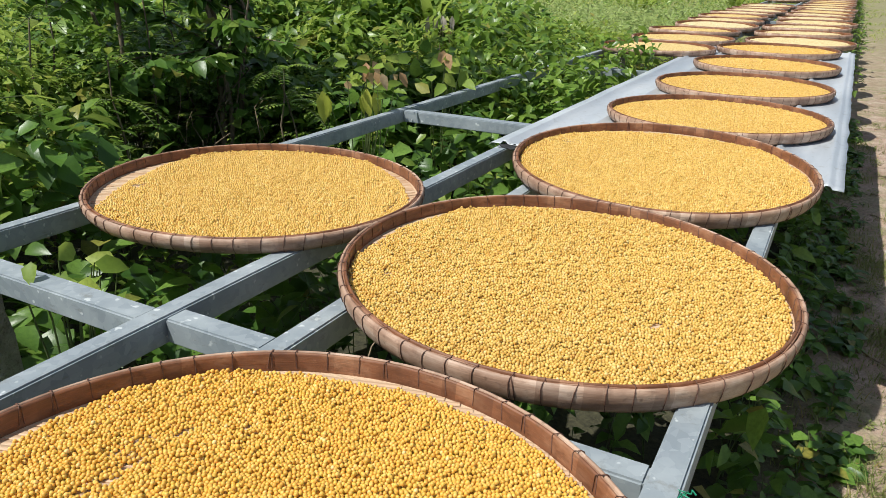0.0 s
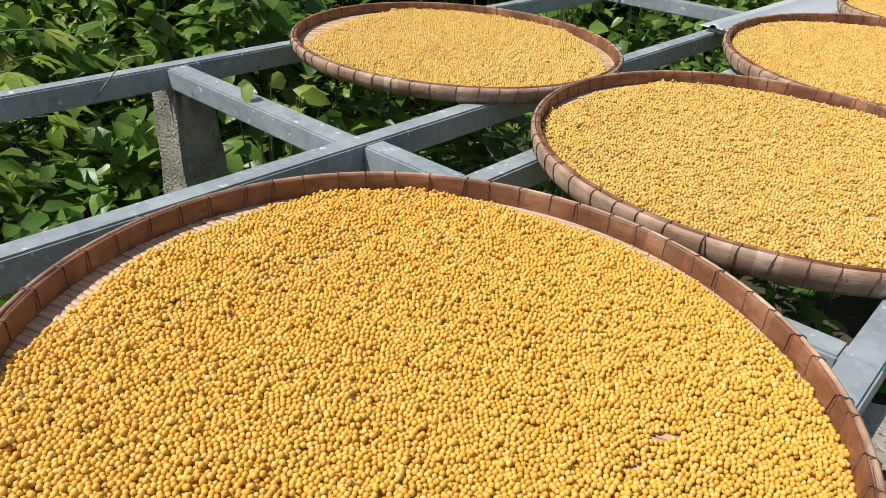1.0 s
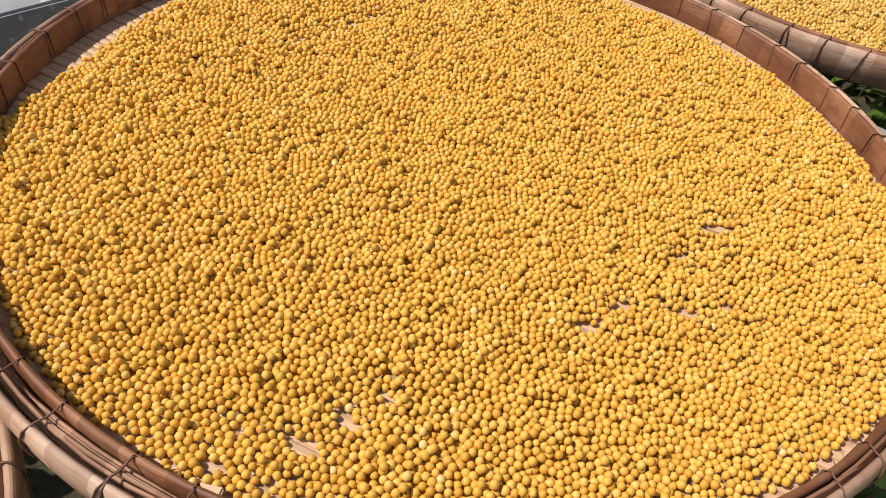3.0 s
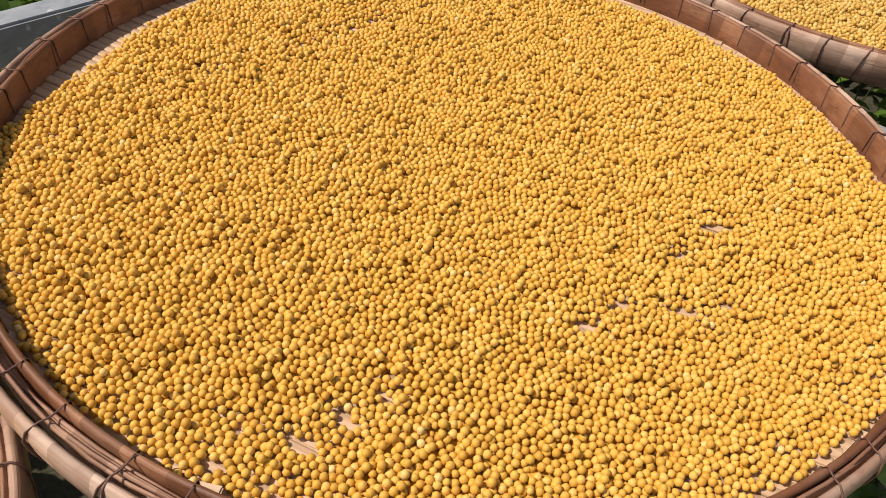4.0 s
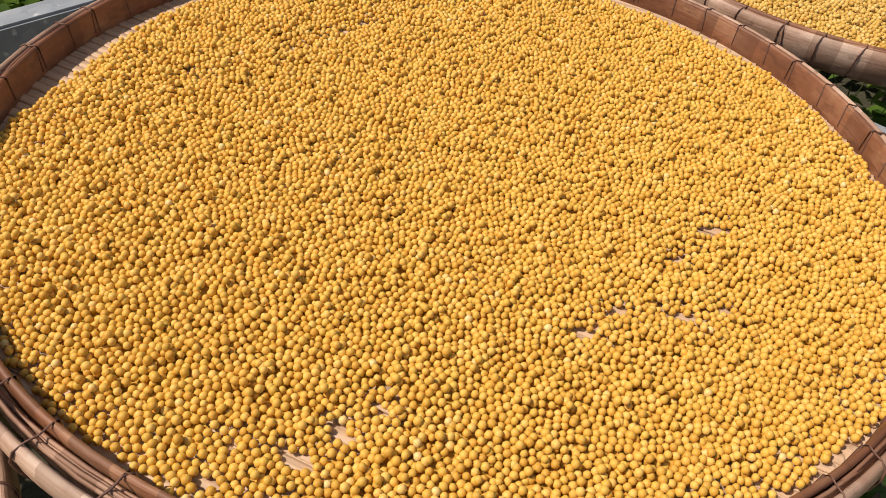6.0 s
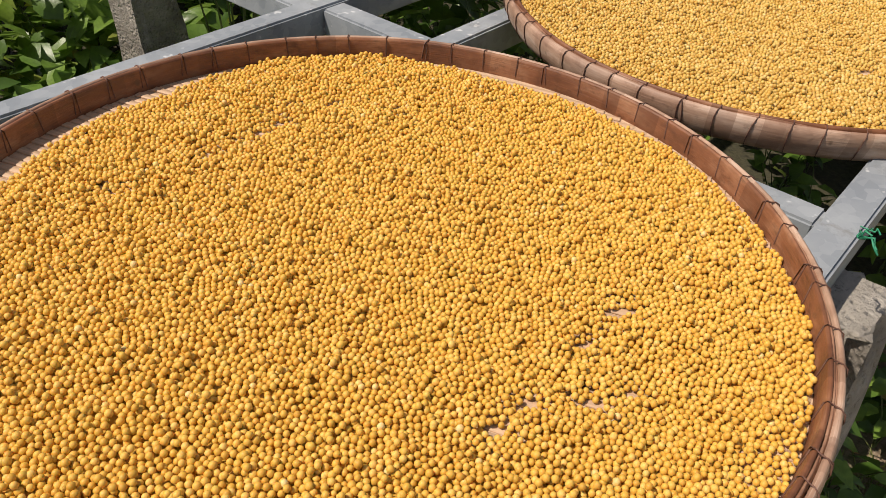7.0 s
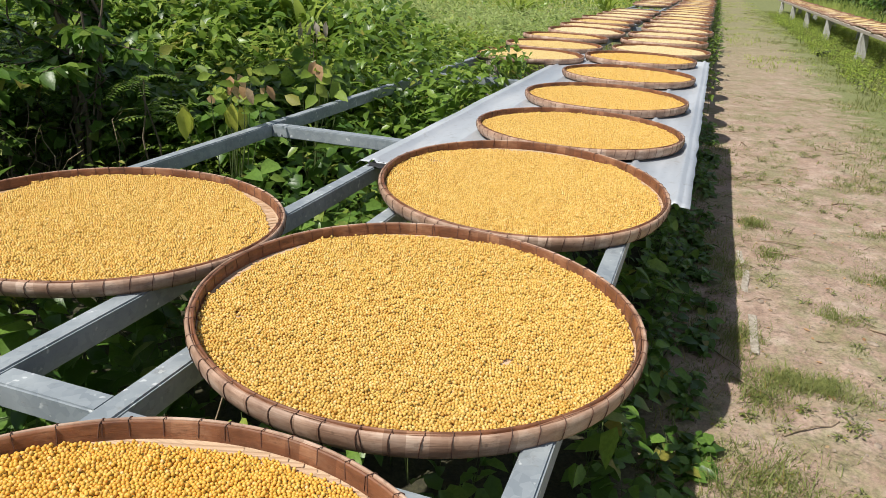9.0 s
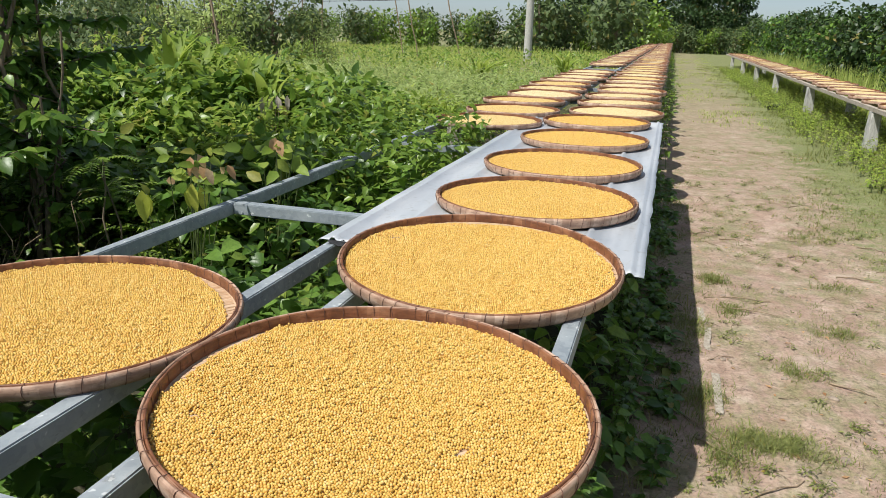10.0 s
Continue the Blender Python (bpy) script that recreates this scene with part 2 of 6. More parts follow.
M_BEAN = bean_material("soybean", (0.60, 0.325, 0.052), (0.68, 0.400, 0.070), (0.745, 0.455, 0.090), (0.79, 0.52, 0.14), 0.18)
M_BEAN_PALE = bean_material("soybean_pale", (0.48, 0.265, 0.050), (0.64, 0.405, 0.095), (0.71, 0.475, 0.130), (0.78, 0.57, 0.21), 0.08)
M_BED = bean_bed_material()
M_HOOP_OUT = bamboo_material("bamboo_outer", (0.23, 0.125, 0.078), (0.46, 0.295, 0.205), (0.67, 0.53, 0.42))
M_HOOP_IN = bamboo_material("bamboo_inner", (0.10, 0.036, 0.015), (0.235, 0.090, 0.038), (0.43, 0.23, 0.125))
M_STRAND = bamboo_material("bamboo_strand", (0.17, 0.075, 0.040), (0.34, 0.18, 0.11), (0.50, 0.33, 0.22), False)
M_SLAT = slat_material()
M_TIE = plain("rattan_tie", (0.12, 0.055, 0.036), 0.6, 0.0, 0.4, 200.0)
M_STEEL = galvanised_material()
M_SHEET = sheet_material()
M_CONCRETE = concrete_material()
M_GROUND = ground_material()
M_LEAF_BROAD = leaf_material("broad_leaf", (0.026, 0.064, 0.012), (0.070, 0.150, 0.022), (0.19, 0.31, 0.055), 0.36, 0.30, 0.01, 0.34)
M_LEAF_BUSH = leaf_material("bush_leaf", (0.045, 0.090, 0.014), (0.115, 0.205, 0.028), (0.27, 0.39, 0.06), 0.36, 0.36, 0.01, 0.45)
M_LEAF_LIGHT = leaf_material("light_leaf", (0.10, 0.165, 0.025), (0.24, 0.34, 0.05), (0.42, 0.50, 0.10), 0.5, 0.42, 0.01)
M_LEAF_MIST = leaf_material("grey_green_leaf", (0.17, 0.24, 0.06), (0.30, 0.38, 0.11), (0.45, 0.52, 0.20), 0.55, 0.38, 0.0)
M_LEAF_DARK = leaf_material("dark_leaf", (0.014, 0.032, 0.009), (0.030, 0.062, 0.016), (0.065, 0.11, 0.03), 0.42, 0.2, 0.0)
M_LEAF_TREE = leaf_material("tree_leaf", (0.045, 0.075, 0.026), (0.085, 0.13, 0.045), (0.15, 0.20, 0.075), 0.55, 0.3, 0.02)
M_LEAF_DRY = leaf_material("dry_leaf", (0.34, 0.17, 0.08), (0.52, 0.30, 0.15), (0.62, 0.45, 0.27), 0.6, 0.3, 0.0)
M_LEAF_YELLOW = leaf_material("yellowing_leaf", (0.30, 0.36, 0.04), (0.44, 0.48, 0.06), (0.56, 0.56, 0.10), 0.45, 0.4, 0.0)
M_GRASS = leaf_material("grass", (0.10, 0.13, 0.03), (0.18, 0.22, 0.055), (0.32, 0.33, 0.12), 0.5, 0.3, 0.06)
M_MEADOW = leaf_material("meadow_grass", (0.24, 0.32, 0.06), (0.40, 0.49, 0.10), (0.56, 0.60, 0.20), 0.55, 0.4, 0.05)
M_BARK = bark_material("bark", (0.075, 0.055, 0.036), (0.25, 0.195, 0.135))
M_STEM = plain("green_stem", (0.09, 0.12, 0.035), 0.6, 0.0, 0.4, 60.0)
M_TWIG = plain("dry_twig", (0.27, 0.20, 0.13), 0.8, 0.0, 0.4, 60.0)
M_POLE = bark_material("pale_concrete_pole", (0.30, 0.29, 0.27), (0.55, 0.54, 0.51))
M_WOOD = bark_material("weathered_plank", (0.23, 0.19, 0.15), (0.52, 0.46, 0.38))
M_PEBBLE = plain("pebble", (0.31, 0.245, 0.19), 0.9, 0.0, 0.35, 40.0)
M_RUBBER = plain("black_rag", (0.018, 0.018, 0.02), 0.7)
M_STRING = plain("green_string", (0.03, 0.30, 0.16), 0.5)


# ---- mesh helpers ----
def mesh_from(name, verts, faces, material, smooth=True):
    """A mesh from arrays of places and of faces that all have the same number of corners."""
    verts = np.asarray(verts, np.float32).reshape(-1, 3)
    faces = np.asarray(faces, np.int32)
    me = bpy.data.meshes.new(name)
    k = faces.shape[1]
    me.vertices.add(len(verts))
    me.vertices.foreach_set("co", verts.ravel())
    me.loops.add(faces.size)
    me.loops.foreach_set("vertex_index", faces.ravel())
    me.polygons.add(len(faces))
    me.polygons.foreach_set("loop_start", np.arange(0, faces.size, k, dtype=np.int32))
    me.update(calc_edges=True)
    me.materials.append(material)
    if smooth:
        me.polygons.foreach_set("use_smooth", np.ones(len(faces), bool))
    return me


def child(ob, parent):
    ob.parent = parent
    return ob


def part(name, data, parent, label=""):
    ob = child(new(name, data), parent)
    return tagged(ob, label) if label else ob


def bm_mesh(name, bm, material, smooth=False):
    me = bpy.data.meshes.new(name)
    bm.normal_update()
    bm.to_mesh(me)
    bm.free()
    me.materials.append(material)
    if smooth:
        for p in me.polygons:
            p.use_smooth = True
    return me


def revolve(profile, seg, wobble=None):
    """Places and quads of a closed profile of (r, z) turned round z."""
    a = np.arange(seg) * 2 * np.pi / seg
    pr = np.array(profile)
    w = np.zeros(seg) if wobble is None else wobble(a)
    r = pr[None, :, 0] + w[:, None]
    v = np.stack([r * np.cos(a)[:, None], r * np.sin(a)[:, None], np.broadcast_to(pr[None, :, 1], r.shape)], -1)
    k = len(pr)
    i, j = np.meshgrid(np.arange(seg), np.arange(k), indexing="ij")
    i2, j2 = (i + 1) % seg, (j + 1) % k
    f = np.stack([i * k + j, i2 * k + j, i2 * k + j2, i * k + j2], -1).reshape(-1, 4)
    return v.reshape(-1, 3), f


def tubes(lines, radii, sides=4):
    """Places and quads of tubes along polylines, each with radii along it."""
    vs, fs, base = [], [], 0
    for line, rad in zip(lines, radii):
        p = np.asarray(line, float)
        r = np.broadcast_to(np.asarray(rad, float), (len(p),))
        d = np.gradient(p, axis=0)
        d /= np.linalg.norm(d, axis=1)[:, None] + 1e-9
        ref = np.where(np.abs(d[:, 2:3]) > 0.9, [[1.0, 0, 0]], [[0, 0, 1.0]])
        u = np.cross(d, ref)
        u /= np.linalg.norm(u, axis=1)[:, None] + 1e-9
        w = np.cross(d, u)
        a = np.arange(sides) * 2 * np.pi / sides
        ring = p[:, None] + r[:, None, None] * (np.cos(a)[None, :, None] * u[:, None] + np.sin(a)[None, :, None] * w[:, None])
        vs.append(ring.reshape(-1, 3))
        n = len(p)
        i, j = np.meshgrid(np.arange(n - 1), np.arange(sides), indexing="ij")
        j2 = (j + 1) % sides
        fs.append((base + np.stack([i * sides + j, i * sides + j2, (i + 1) * sides + j2, (i + 1) * sides + j], -1)).reshape(-1, 4))
        base += n * sides
    return np.concatenate(vs), np.concatenate(fs)


def unit(v):
    return v / (np.linalg.norm(v, axis=-1, keepdims=True) + 1e-9)


def leaf_arrays(p, d, up, length, width, fold=0.3, droop=0.25, fine=False):
    """Places and triangles of leaves: base p, way d, upper side up, one row each."""
    n = len(p)
    d = unit(d)
    s = unit(np.cross(d, up))
    nn = np.cross(s, d)
    L, W = np.asarray(length)[:, None], np.asarray(width)[:, None]
    if not fine:
        mid = p + d * L * 0.45
        v = np.stack([p, mid + s * W * 0.5 + nn * W * fold * 0.5, mid, mid - s * W * 0.5 + nn * W * fold * 0.5, p + d * L - nn * L * droop], 1)
        t = np.array([[0, 2, 1], [0, 3, 2], [1, 2, 4], [2, 3, 4]])
    else:
        a, b = p + d * L * 0.28 - nn * L * droop * 0.05, p + d * L * 0.66 - nn * L * droop * 0.4
        lift = nn * W * fold * 0.5
        v = np.stack([p, a + s * W * 0.47 + lift, a, a - s * W * 0.47 + lift, b + s * W * 0.36 + lift * 0.8, b, b - s * W * 0.36 + lift * 0.8, p + d * L * 0.98 - nn * L * droop], 1)
        t = np.array([[0, 2, 1], [0, 3, 2], [1, 2, 5], [1, 5, 4], [2, 3, 6], [2, 6, 5], [4, 5, 7], [5, 6, 7]])
    k = v.shape[1]
    f = (np.arange(n)[:, None, None] * k + t[None]).reshape(-1, 3)
    return v.reshape(-1, 3), f


def joined(arrays):
    vs, fs, base = [], [], 0
    for v, f in arrays:
        vs.append(v)
        fs.append(f + base)
        base += len(v)
    return np.concatenate(vs), np.concatenate(fs)


def bar(name, x0, x1, y0, y1, z0, z1, material, parent, bevel=0.004, label=""):
    """A box tube with rounded edges, as a part."""
    bm = bmesh.new()
    bmesh.ops.create_cube(bm, size=1.0)
    bmesh.ops.scale(bm, vec=(x1 - x0, y1 - y0, z1 - z0), verts=bm.verts)
    bmesh.ops.bevel(bm, geom=bm.edges[:], offset=bevel, segments=2, affect="EDGES")
    ob = part(name, bm_mesh(name, bm, material), parent, label)
    ob.location = ((x0 + x1) / 2, (y0 + y1) / 2, (z0 + z1) / 2)
    return ob


# ---- ground ----
RAIL = 0.853          # top of the rails


def ground_z(x, y):
    near = math.exp(-((x - 1) ** 2 + (y - 5) ** 2) / 300)
    return near * (0.035 * noise.noise((x * 0.9, y * 0.9, 0)) + 0.014 * noise.noise((x * 5, y * 5, 3)) + 0.006 * noise.noise((x * 14, y * 14, 8)) - 0.02)


def ground():
    def axis(lo, hi, fine_lo, fine_hi, step):
        a = list(np.arange(fine_lo, fine_hi, step))
        d, q = step, fine_hi
        while q < hi:
            a.append(q)
            d *= 1.35
            q += d
        a.append(hi)
        d, q, left = step, fine_lo, []
        while q > lo:
            d *= 1.35
            q -= d
            left.append(max(q, lo))
        return np.array(left[::-1] + a)

    xs, ys = axis(-900, 900, -0.4, 2.8, 0.03), axis(-300, 1500, 0.8, 8.6, 0.035)
    v = np.empty((len(xs), len(ys), 3))
    v[..., 0], v[..., 1] = xs[:, None], ys[None]
    for i, x in enumerate(xs):
        for j, y in enumerate(ys):
            v[i, j, 2] = ground_z(x, y)
    k = len(ys)
    i, j = np.meshgrid(np.arange(len(xs) - 1), np.arange(k - 1), indexing="ij")
    f = np.stack([i * k + j, (i + 1) * k + j, (i + 1) * k + j + 1, i * k + j + 1], -1).reshape(-1, 4)
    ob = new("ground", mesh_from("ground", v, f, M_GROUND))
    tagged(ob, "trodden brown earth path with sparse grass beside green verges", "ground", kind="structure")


ground()


# ---- racks ----
def concrete_post(name, x, y, top, w, d, turn=0.0, lean=(0, 0), seed=0, flare=1.12):
    """A rough cast post with chipped edges and a slightly broader foot."""
    bm = bmesh.new()
    bmesh.ops.create_cube(bm, size=1.0)
    bmesh.ops.subdivide_edges(bm, edges=bm.edges[:], cuts=7, use_grid_fill=True)
    for q in bm.verts:
        z = (q.co.z + 0.5) * (top + 0.15) - 0.15
        wide = 1 + (flare - 1) * (1 - z / top)
        edge = (abs(q.co.x) > 0.49) + (abs(q.co.y) > 0.49) + (q.co.z > 0.49)
        n = noise.noise((q.co.x * 3 + seed, q.co.y * 3, z * 6)) + 0.6 * noise.noise((q.co.x * 9, q.co.y * 9 + seed, z * 22))
        chip = -0.022 * max(0, n + 0.15) * edge if edge > 1 else 0.006 * n
        q.co = Vector((q.co.x * (w * wide + 2 * chip) + lean[0] * (z - top), q.co.y * (d * wide + 2 * chip) + lean[1] * (z - top), z + (chip * 0.6 if q.co.z > 0.49 else 0)))
    ob = new(name, bm_mesh(name, bm, M_CONCRETE))
    ob.matrix_basis = pose(x, y, 0, 0, 0, turn)
    return ob


def rack():
    r = tagged(new("steel_rack"), "galvanised box steel drying rack on concrete posts", "rack")
    end = 76.0
    for name, x0, x1, tall in (("rail", -1.743, -1.698, 0.060), ("rail", -1.003, -0.954, 0.060), ("rail", -0.712, -0.663, 0.060), ("rail", -0.003, 0.047, 0.060)):
        y = -2.4
        for length in (8.1, 12.0, 12.0, 12.0, 12.0, 12.0, 10.3):
            bar(name, x0, x1, y, y + length - 0.003, RAIL - tall, RAIL, M_STEEL, r)
            y += length
    y = 0.925
    while y < 74:
        bar("crossbar", -1.698, -1.003, y - 0.005, y + 0.055, RAIL - 0.058, RAIL - 0.004, M_STEEL, r)
        if y < 40:
            bar("crossbar", -0.954, -0.712, y + 0.026, y + 0.080, RAIL - 0.058, RAIL - 0.004, M_STEEL, r)
            bar("crossbar", -0.663, -0.003, y + 0.004, y + 0.052, RAIL - 0.058, RAIL - 0.004, M_STEEL, r)
        y += 2.16
    for k in range(-1, 12):
        y = 0.99 + 6.1 * k
        for x, w, turn in ((-1.735, 0.125, 8), (0.045, 0.125, -6)):
            p = concrete_post("concrete_post", x - (0.02 if x < 0 else -0.015), y - (0.0 if x < 0 else 0.09), RAIL - 0.061, w, 0.135 if x < 0 else 0.14, turn, (0.04, -0.03) if x < 0 else (-0.05, 0), k * 3.3)
            tagged(p, "rough grey concrete post with chipped top under the steel rail", "post", "posts under the near rack")


def far_rack():
    r = tagged(new("low_rack"), "weathered plank rack on pale concrete posts beside the path", "rack")
    for x0, x1 in ((3.30, 3.38), (4.22, 4.30)):
        y = 6.0
        for k in range(6):
            bar("rail", x0, x1, y, y + 6.99, 0.60, 0.665, M_WOOD, r)
            y += 7.0
    y = 6.2
    while y < 48:
        bar("crossbar", 3.38, 4.22, y, y + 0.06, 0.605, 0.66, M_WOOD, r)
        y += 1.5
    for k, y in enumerate((7.4, 13.1, 18.9, 24.9, 30.6, 36.4, 43.0)):
        for x in (3.36, 4.25):
            p = concrete_post("concrete_post", x, y, 0.60, 0.15, 0.16, 4 * (k % 3), (0, 0), 40 + k, 1.22)
            p.data.materials[0] = M_POLE
            tagged(p, "pale tapered concrete post under the plank rack", "post", "posts under the far rack")


rack()
far_rack()


def zinc_sheet():
    """A ridged sheet laid over the rails, with a worn, slightly bent edge."""
    xs = []
    for c in np.arange(-0.98, 0.20, 0.19):
        xs += [(c - 0.016, 0), (c - 0.007, 0.011), (c + 0.007, 0.011), (c + 0.016, 0)]
    xs = [(-1.05, -0.012), (-1.035, 0)] + xs + [(0.185, 0), (0.208, -0.002)]
    ys = np.arange(2.66, 7.47, 0.04)
    top = []
    for x, z in xs:
        for y in ys:
            wave = 0.004 * noise.noise((x * 4, y * 1.3, 5)) + 0.005 * max(0, (x - 0.02) / 0.2) * noise.noise((y * 3, 1, 2))
            rag = 0.012 * noise.noise((x * 9, 3, 1)) if y == ys[0] else 0
            top.append((x + 0.006 * noise.noise((y * 2.2, x, 9)) + (0.010 if x > 0.2 else 0) * noise.noise((y * 5, 4, 0)), y + rag - (0.02 if y == ys[0] and x > 0.1 else 0), RAIL + 0.006 + z + wave))
    k = len(ys)
    v = np.array(top)
    i, j = np.meshgrid(np.arange(len(xs) - 1), np.arange(k - 1), indexing="ij")
    f = np.stack([i * k + j, (i + 1) * k + j, (i + 1) * k + j + 1, i * k + j + 1], -1).reshape(-1, 4)
    ob = new("metal_sheet", mesh_from("metal_sheet", v, f, M_SHEET, False))
    mod = ob.modifiers.new("thickness", "SOLIDIFY")
    mod.thickness = 0.0015
    tagged(ob, "dull grey ridged zinc sheet laid across the rack rails", "metal sheet")


zinc_sheet()


# ---- trays ----
R_TRAY = 0.48


def wobble_of(seed, amount):
    ph = np.random.default_rng(seed).uniform(0, 6.28, 3)
    return lambda a: amount * (np.sin(2 * a + ph[0]) + 0.5 * np.sin(3 * a + ph[1]) + 0.25 * np.sin(5 * a + ph[2]))


def slack_of(slack):
    """How far the inner hoop stands off the outer one, round an angle: degrees, metres."""
    return lambda a: slack[1] * np.maximum(0, np.cos(a - radians(slack[0]))) ** 2


def hoop_meshes(seed, seg, foot=0.0, amount=0.003, slack=(0, 0)):
    w, off = wobble_of(seed, amount), slack_of(slack)
    outer = mesh_from("outer_hoop", *revolve([(0.4640, foot + 0.001), (0.4685, foot), (0.4740, foot + 0.009), (0.4785, 0.032), (0.4795, 0.046), (0.4770, 0.0530), (0.4735, 0.0550), (0.4710, 0.0525), (0.4705, 0.030)], seg, w), M_HOOP_OUT)
    inner = mesh_from("inner_hoop", *revolve([(0.4605, foot + 0.004), (0.4640, foot + 0.004), (0.4665, 0.030), (0.4662, 0.0535), (0.4645, 0.0560), (0.4620, 0.0558), (0.4605, 0.0530), (0.4600, 0.030)], seg, lambda a: w(a) - off(a)), M_HOOP_IN)
    return outer, inner, w


def strand_meshes(seed, w, slack=(0, 0)):
    rr = np.random.default_rng(seed + 50)
    out = []
    for k in range(4):
        a = np.linspace(0, 2 * np.pi, 90)
        ph = rr.uniform(0, 6.28, 2)
        r = 0.4688 + 0.0012 * np.sin(a * 9 + ph[0]) * rr.uniform(0.4, 1) + (k - 1.5) * 0.0010 + w(a) - slack_of(slack)(a) * (0.2 + 0.25 * k)
        z = 0.0505 + 0.003 * np.sin(a * 13 + ph[1]) - 0.0012 * k
        out.append(mesh_from("strand", *tubes([np.stack([r * np.cos(a), r * np.sin(a), z], -1)], [0.0017], 4), M_STRAND))
    return out


def tie_mesh(strands=2, foot=0.0):
    """A wire lashing round both hoops, at angle 0."""
    loop = np.array([(0.4594, 0.030), (0.4598, 0.0545), (0.4630, 0.0568), (0.4690, 0.0550), (0.4735, 0.0558), (0.4785, 0.0530), (0.4806, 0.0460), (0.4795, 0.032), (0.4750, foot + 0.009), (0.4685, foot - 0.0008)])
    lines = []
    for s in range(strands):
        off = (s - 0.5 * (strands - 1)) * 0.0042
        lines.append(np.stack([loop[:, 0], off + 0.0030 * np.sin(np.arange(len(loop)) * 0.7 + s * 2), loop[:, 1]], -1))
    return mesh_from("tie", *tubes(lines, [0.0009] * strands, 4), M_TIE)


TIES = {foot: (tie_mesh(1, foot), tie_mesh(2, foot)) for foot in (0.0, 0.007, 0.010, 0.012, 0.015)}


def slat_mesh(y, half, width, k):
    v, f = [], []
    n = max(2, int(half / 0.05))
    xs = np.linspace(-half, half, n)
    w = width / 2
    rows = []
    for i, x in enumerate(xs):
        lift = 0.0011 * math.sin(x * 70 + (k % 2) * math.pi)
        rows.append([(x, y - w, 0.0235 + lift), (x, y + w, 0.0235 + lift), (x, y + w * 0.8, 0.0257 + lift), (x, y - w * 0.8, 0.0257 + lift)])
    v = np.array(rows).reshape(-1, 3)
    i, j = np.meshgrid(np.arange(n - 1), np.arange(4), indexing="ij")
    f = np.stack([i * 4 + j, (i + 1) * 4 + j, (i + 1) * 4 + (j + 1) % 4, i * 4 + (j + 1) % 4], -1).reshape(-1, 4)
    return v, f


def floor_disc(r, z, seg=48):
    bm = bmesh.new()
    bmesh.ops.create_circle(bm, cap_ends=True, radius=r, segments=seg, matrix=Matrix.Translation((0, 0, z)))
    g = bmesh.ops.extrude_face_region(bm, geom=bm.faces[:])
    bmesh.ops.translate(bm, vec=(0, 0, 0.003), verts=[e for e in g["geom"] if isinstance(e, bmesh.types.BMVert)])
    bmesh.ops.recalc_face_normals(bm, faces=bm.faces[:])
    return bm_mesh("woven_base", bm, M_SLAT)


BASE = floor_disc(0.468, 0.0212)
TRAY_LABEL = "round bamboo winnowing tray with wire-lashed rim, holding soybeans"


def tray(seed, m, slats="parts", ties=58, label=TRAY_LABEL, single=False, slat_turn=52.0, foot=0.0, slack=(0, 0)):
    t = tagged(new("bamboo_tray"), label, "tray", "bamboo trays")
    outer, inner, w = hoop_meshes(seed, 128, foot, slack=slack)
    part("outer_hoop", outer, t, "sun-bleached bamboo hoop")
    part("inner_hoop", inner, t, "reddish brown bamboo hoop")
    for me in strand_meshes(seed, w, slack):
        part("strand", me, t, "thin split bamboo strand")
    part("woven_base", BASE, t)
    pieces = []
    k, y = 0, -0.450
    while y < 0.454:
        half = math.sqrt(max(0.0, 0.4600 ** 2 - (abs(y) + 0.006) ** 2)) - 0.002
        if half > 0.02:
            pieces.append(slat_mesh(y, half, 0.0112, k))
        y += 0.0116
        k += 1
    turn = pose(0, 0, 0, 0, 0, slat_turn)
    if slats == "parts":
        for v, f in pieces:
            part("slat", mesh_from("slat", v, f, M_SLAT, False), t).matrix_basis = turn
    else:
        part("slats", mesh_from("slats", *joined(pieces), M_SLAT, False), t).matrix_basis = turn
    rr = np.random.default_rng(seed + 9)
    for k in range(ties):
        a = 360.0 * (k + rr.uniform(-0.16, 0.16)) / ties
        part("tie", TIES[foot][int(rr.random() < (0.3 if seed == 1 else 0.07) and not single)], t).matrix_basis = pose(0, 0, 0, 0, 0, a) @ pose(0, 0, 0, rr.uniform(-6, 6), 0, 0) @ Matrix.Translation((float(w(np.radians(a))) + 0.48, 0, 0)) @ Matrix.Diagonal((1 + float(slack_of(slack)(np.radians(a))) / 0.0206, 1, 1, 1)) @ Matrix.Translation((-0.48, 0, 0))
    t.matrix_basis = m
    return t


def ball(seg, bands):
    """A low rounded cap of triangles: one ring of corners for each angle from the top."""
    v = [(0, 0, 1)]
    for r, deg in enumerate(bands):
        th = radians(deg)
        for s in range(seg):
            ph = 2 * math.pi * (s + 0.5 * (r % 2)) / seg
            v.append((math.sin(th) * math.cos(ph), math.sin(th) * math.sin(ph), math.cos(th)))
    f = [(0, 1 + s, 1 + (s + 1) % seg) for s in range(seg)]
    for r in range(len(bands) - 1):
        a, b = 1 + r * seg, 1 + (r + 1) * seg
        for s in range(seg):
            s2 = (s + 1) % seg
            f += [(a + s, b + s, a + s2), (a + s2, b + s, b + s2)] if r % 2 == 0 else [(a + s, b + s, b + s2), (a + s, b + s2, a + s2)]
    return np.array(v), np.array(f)


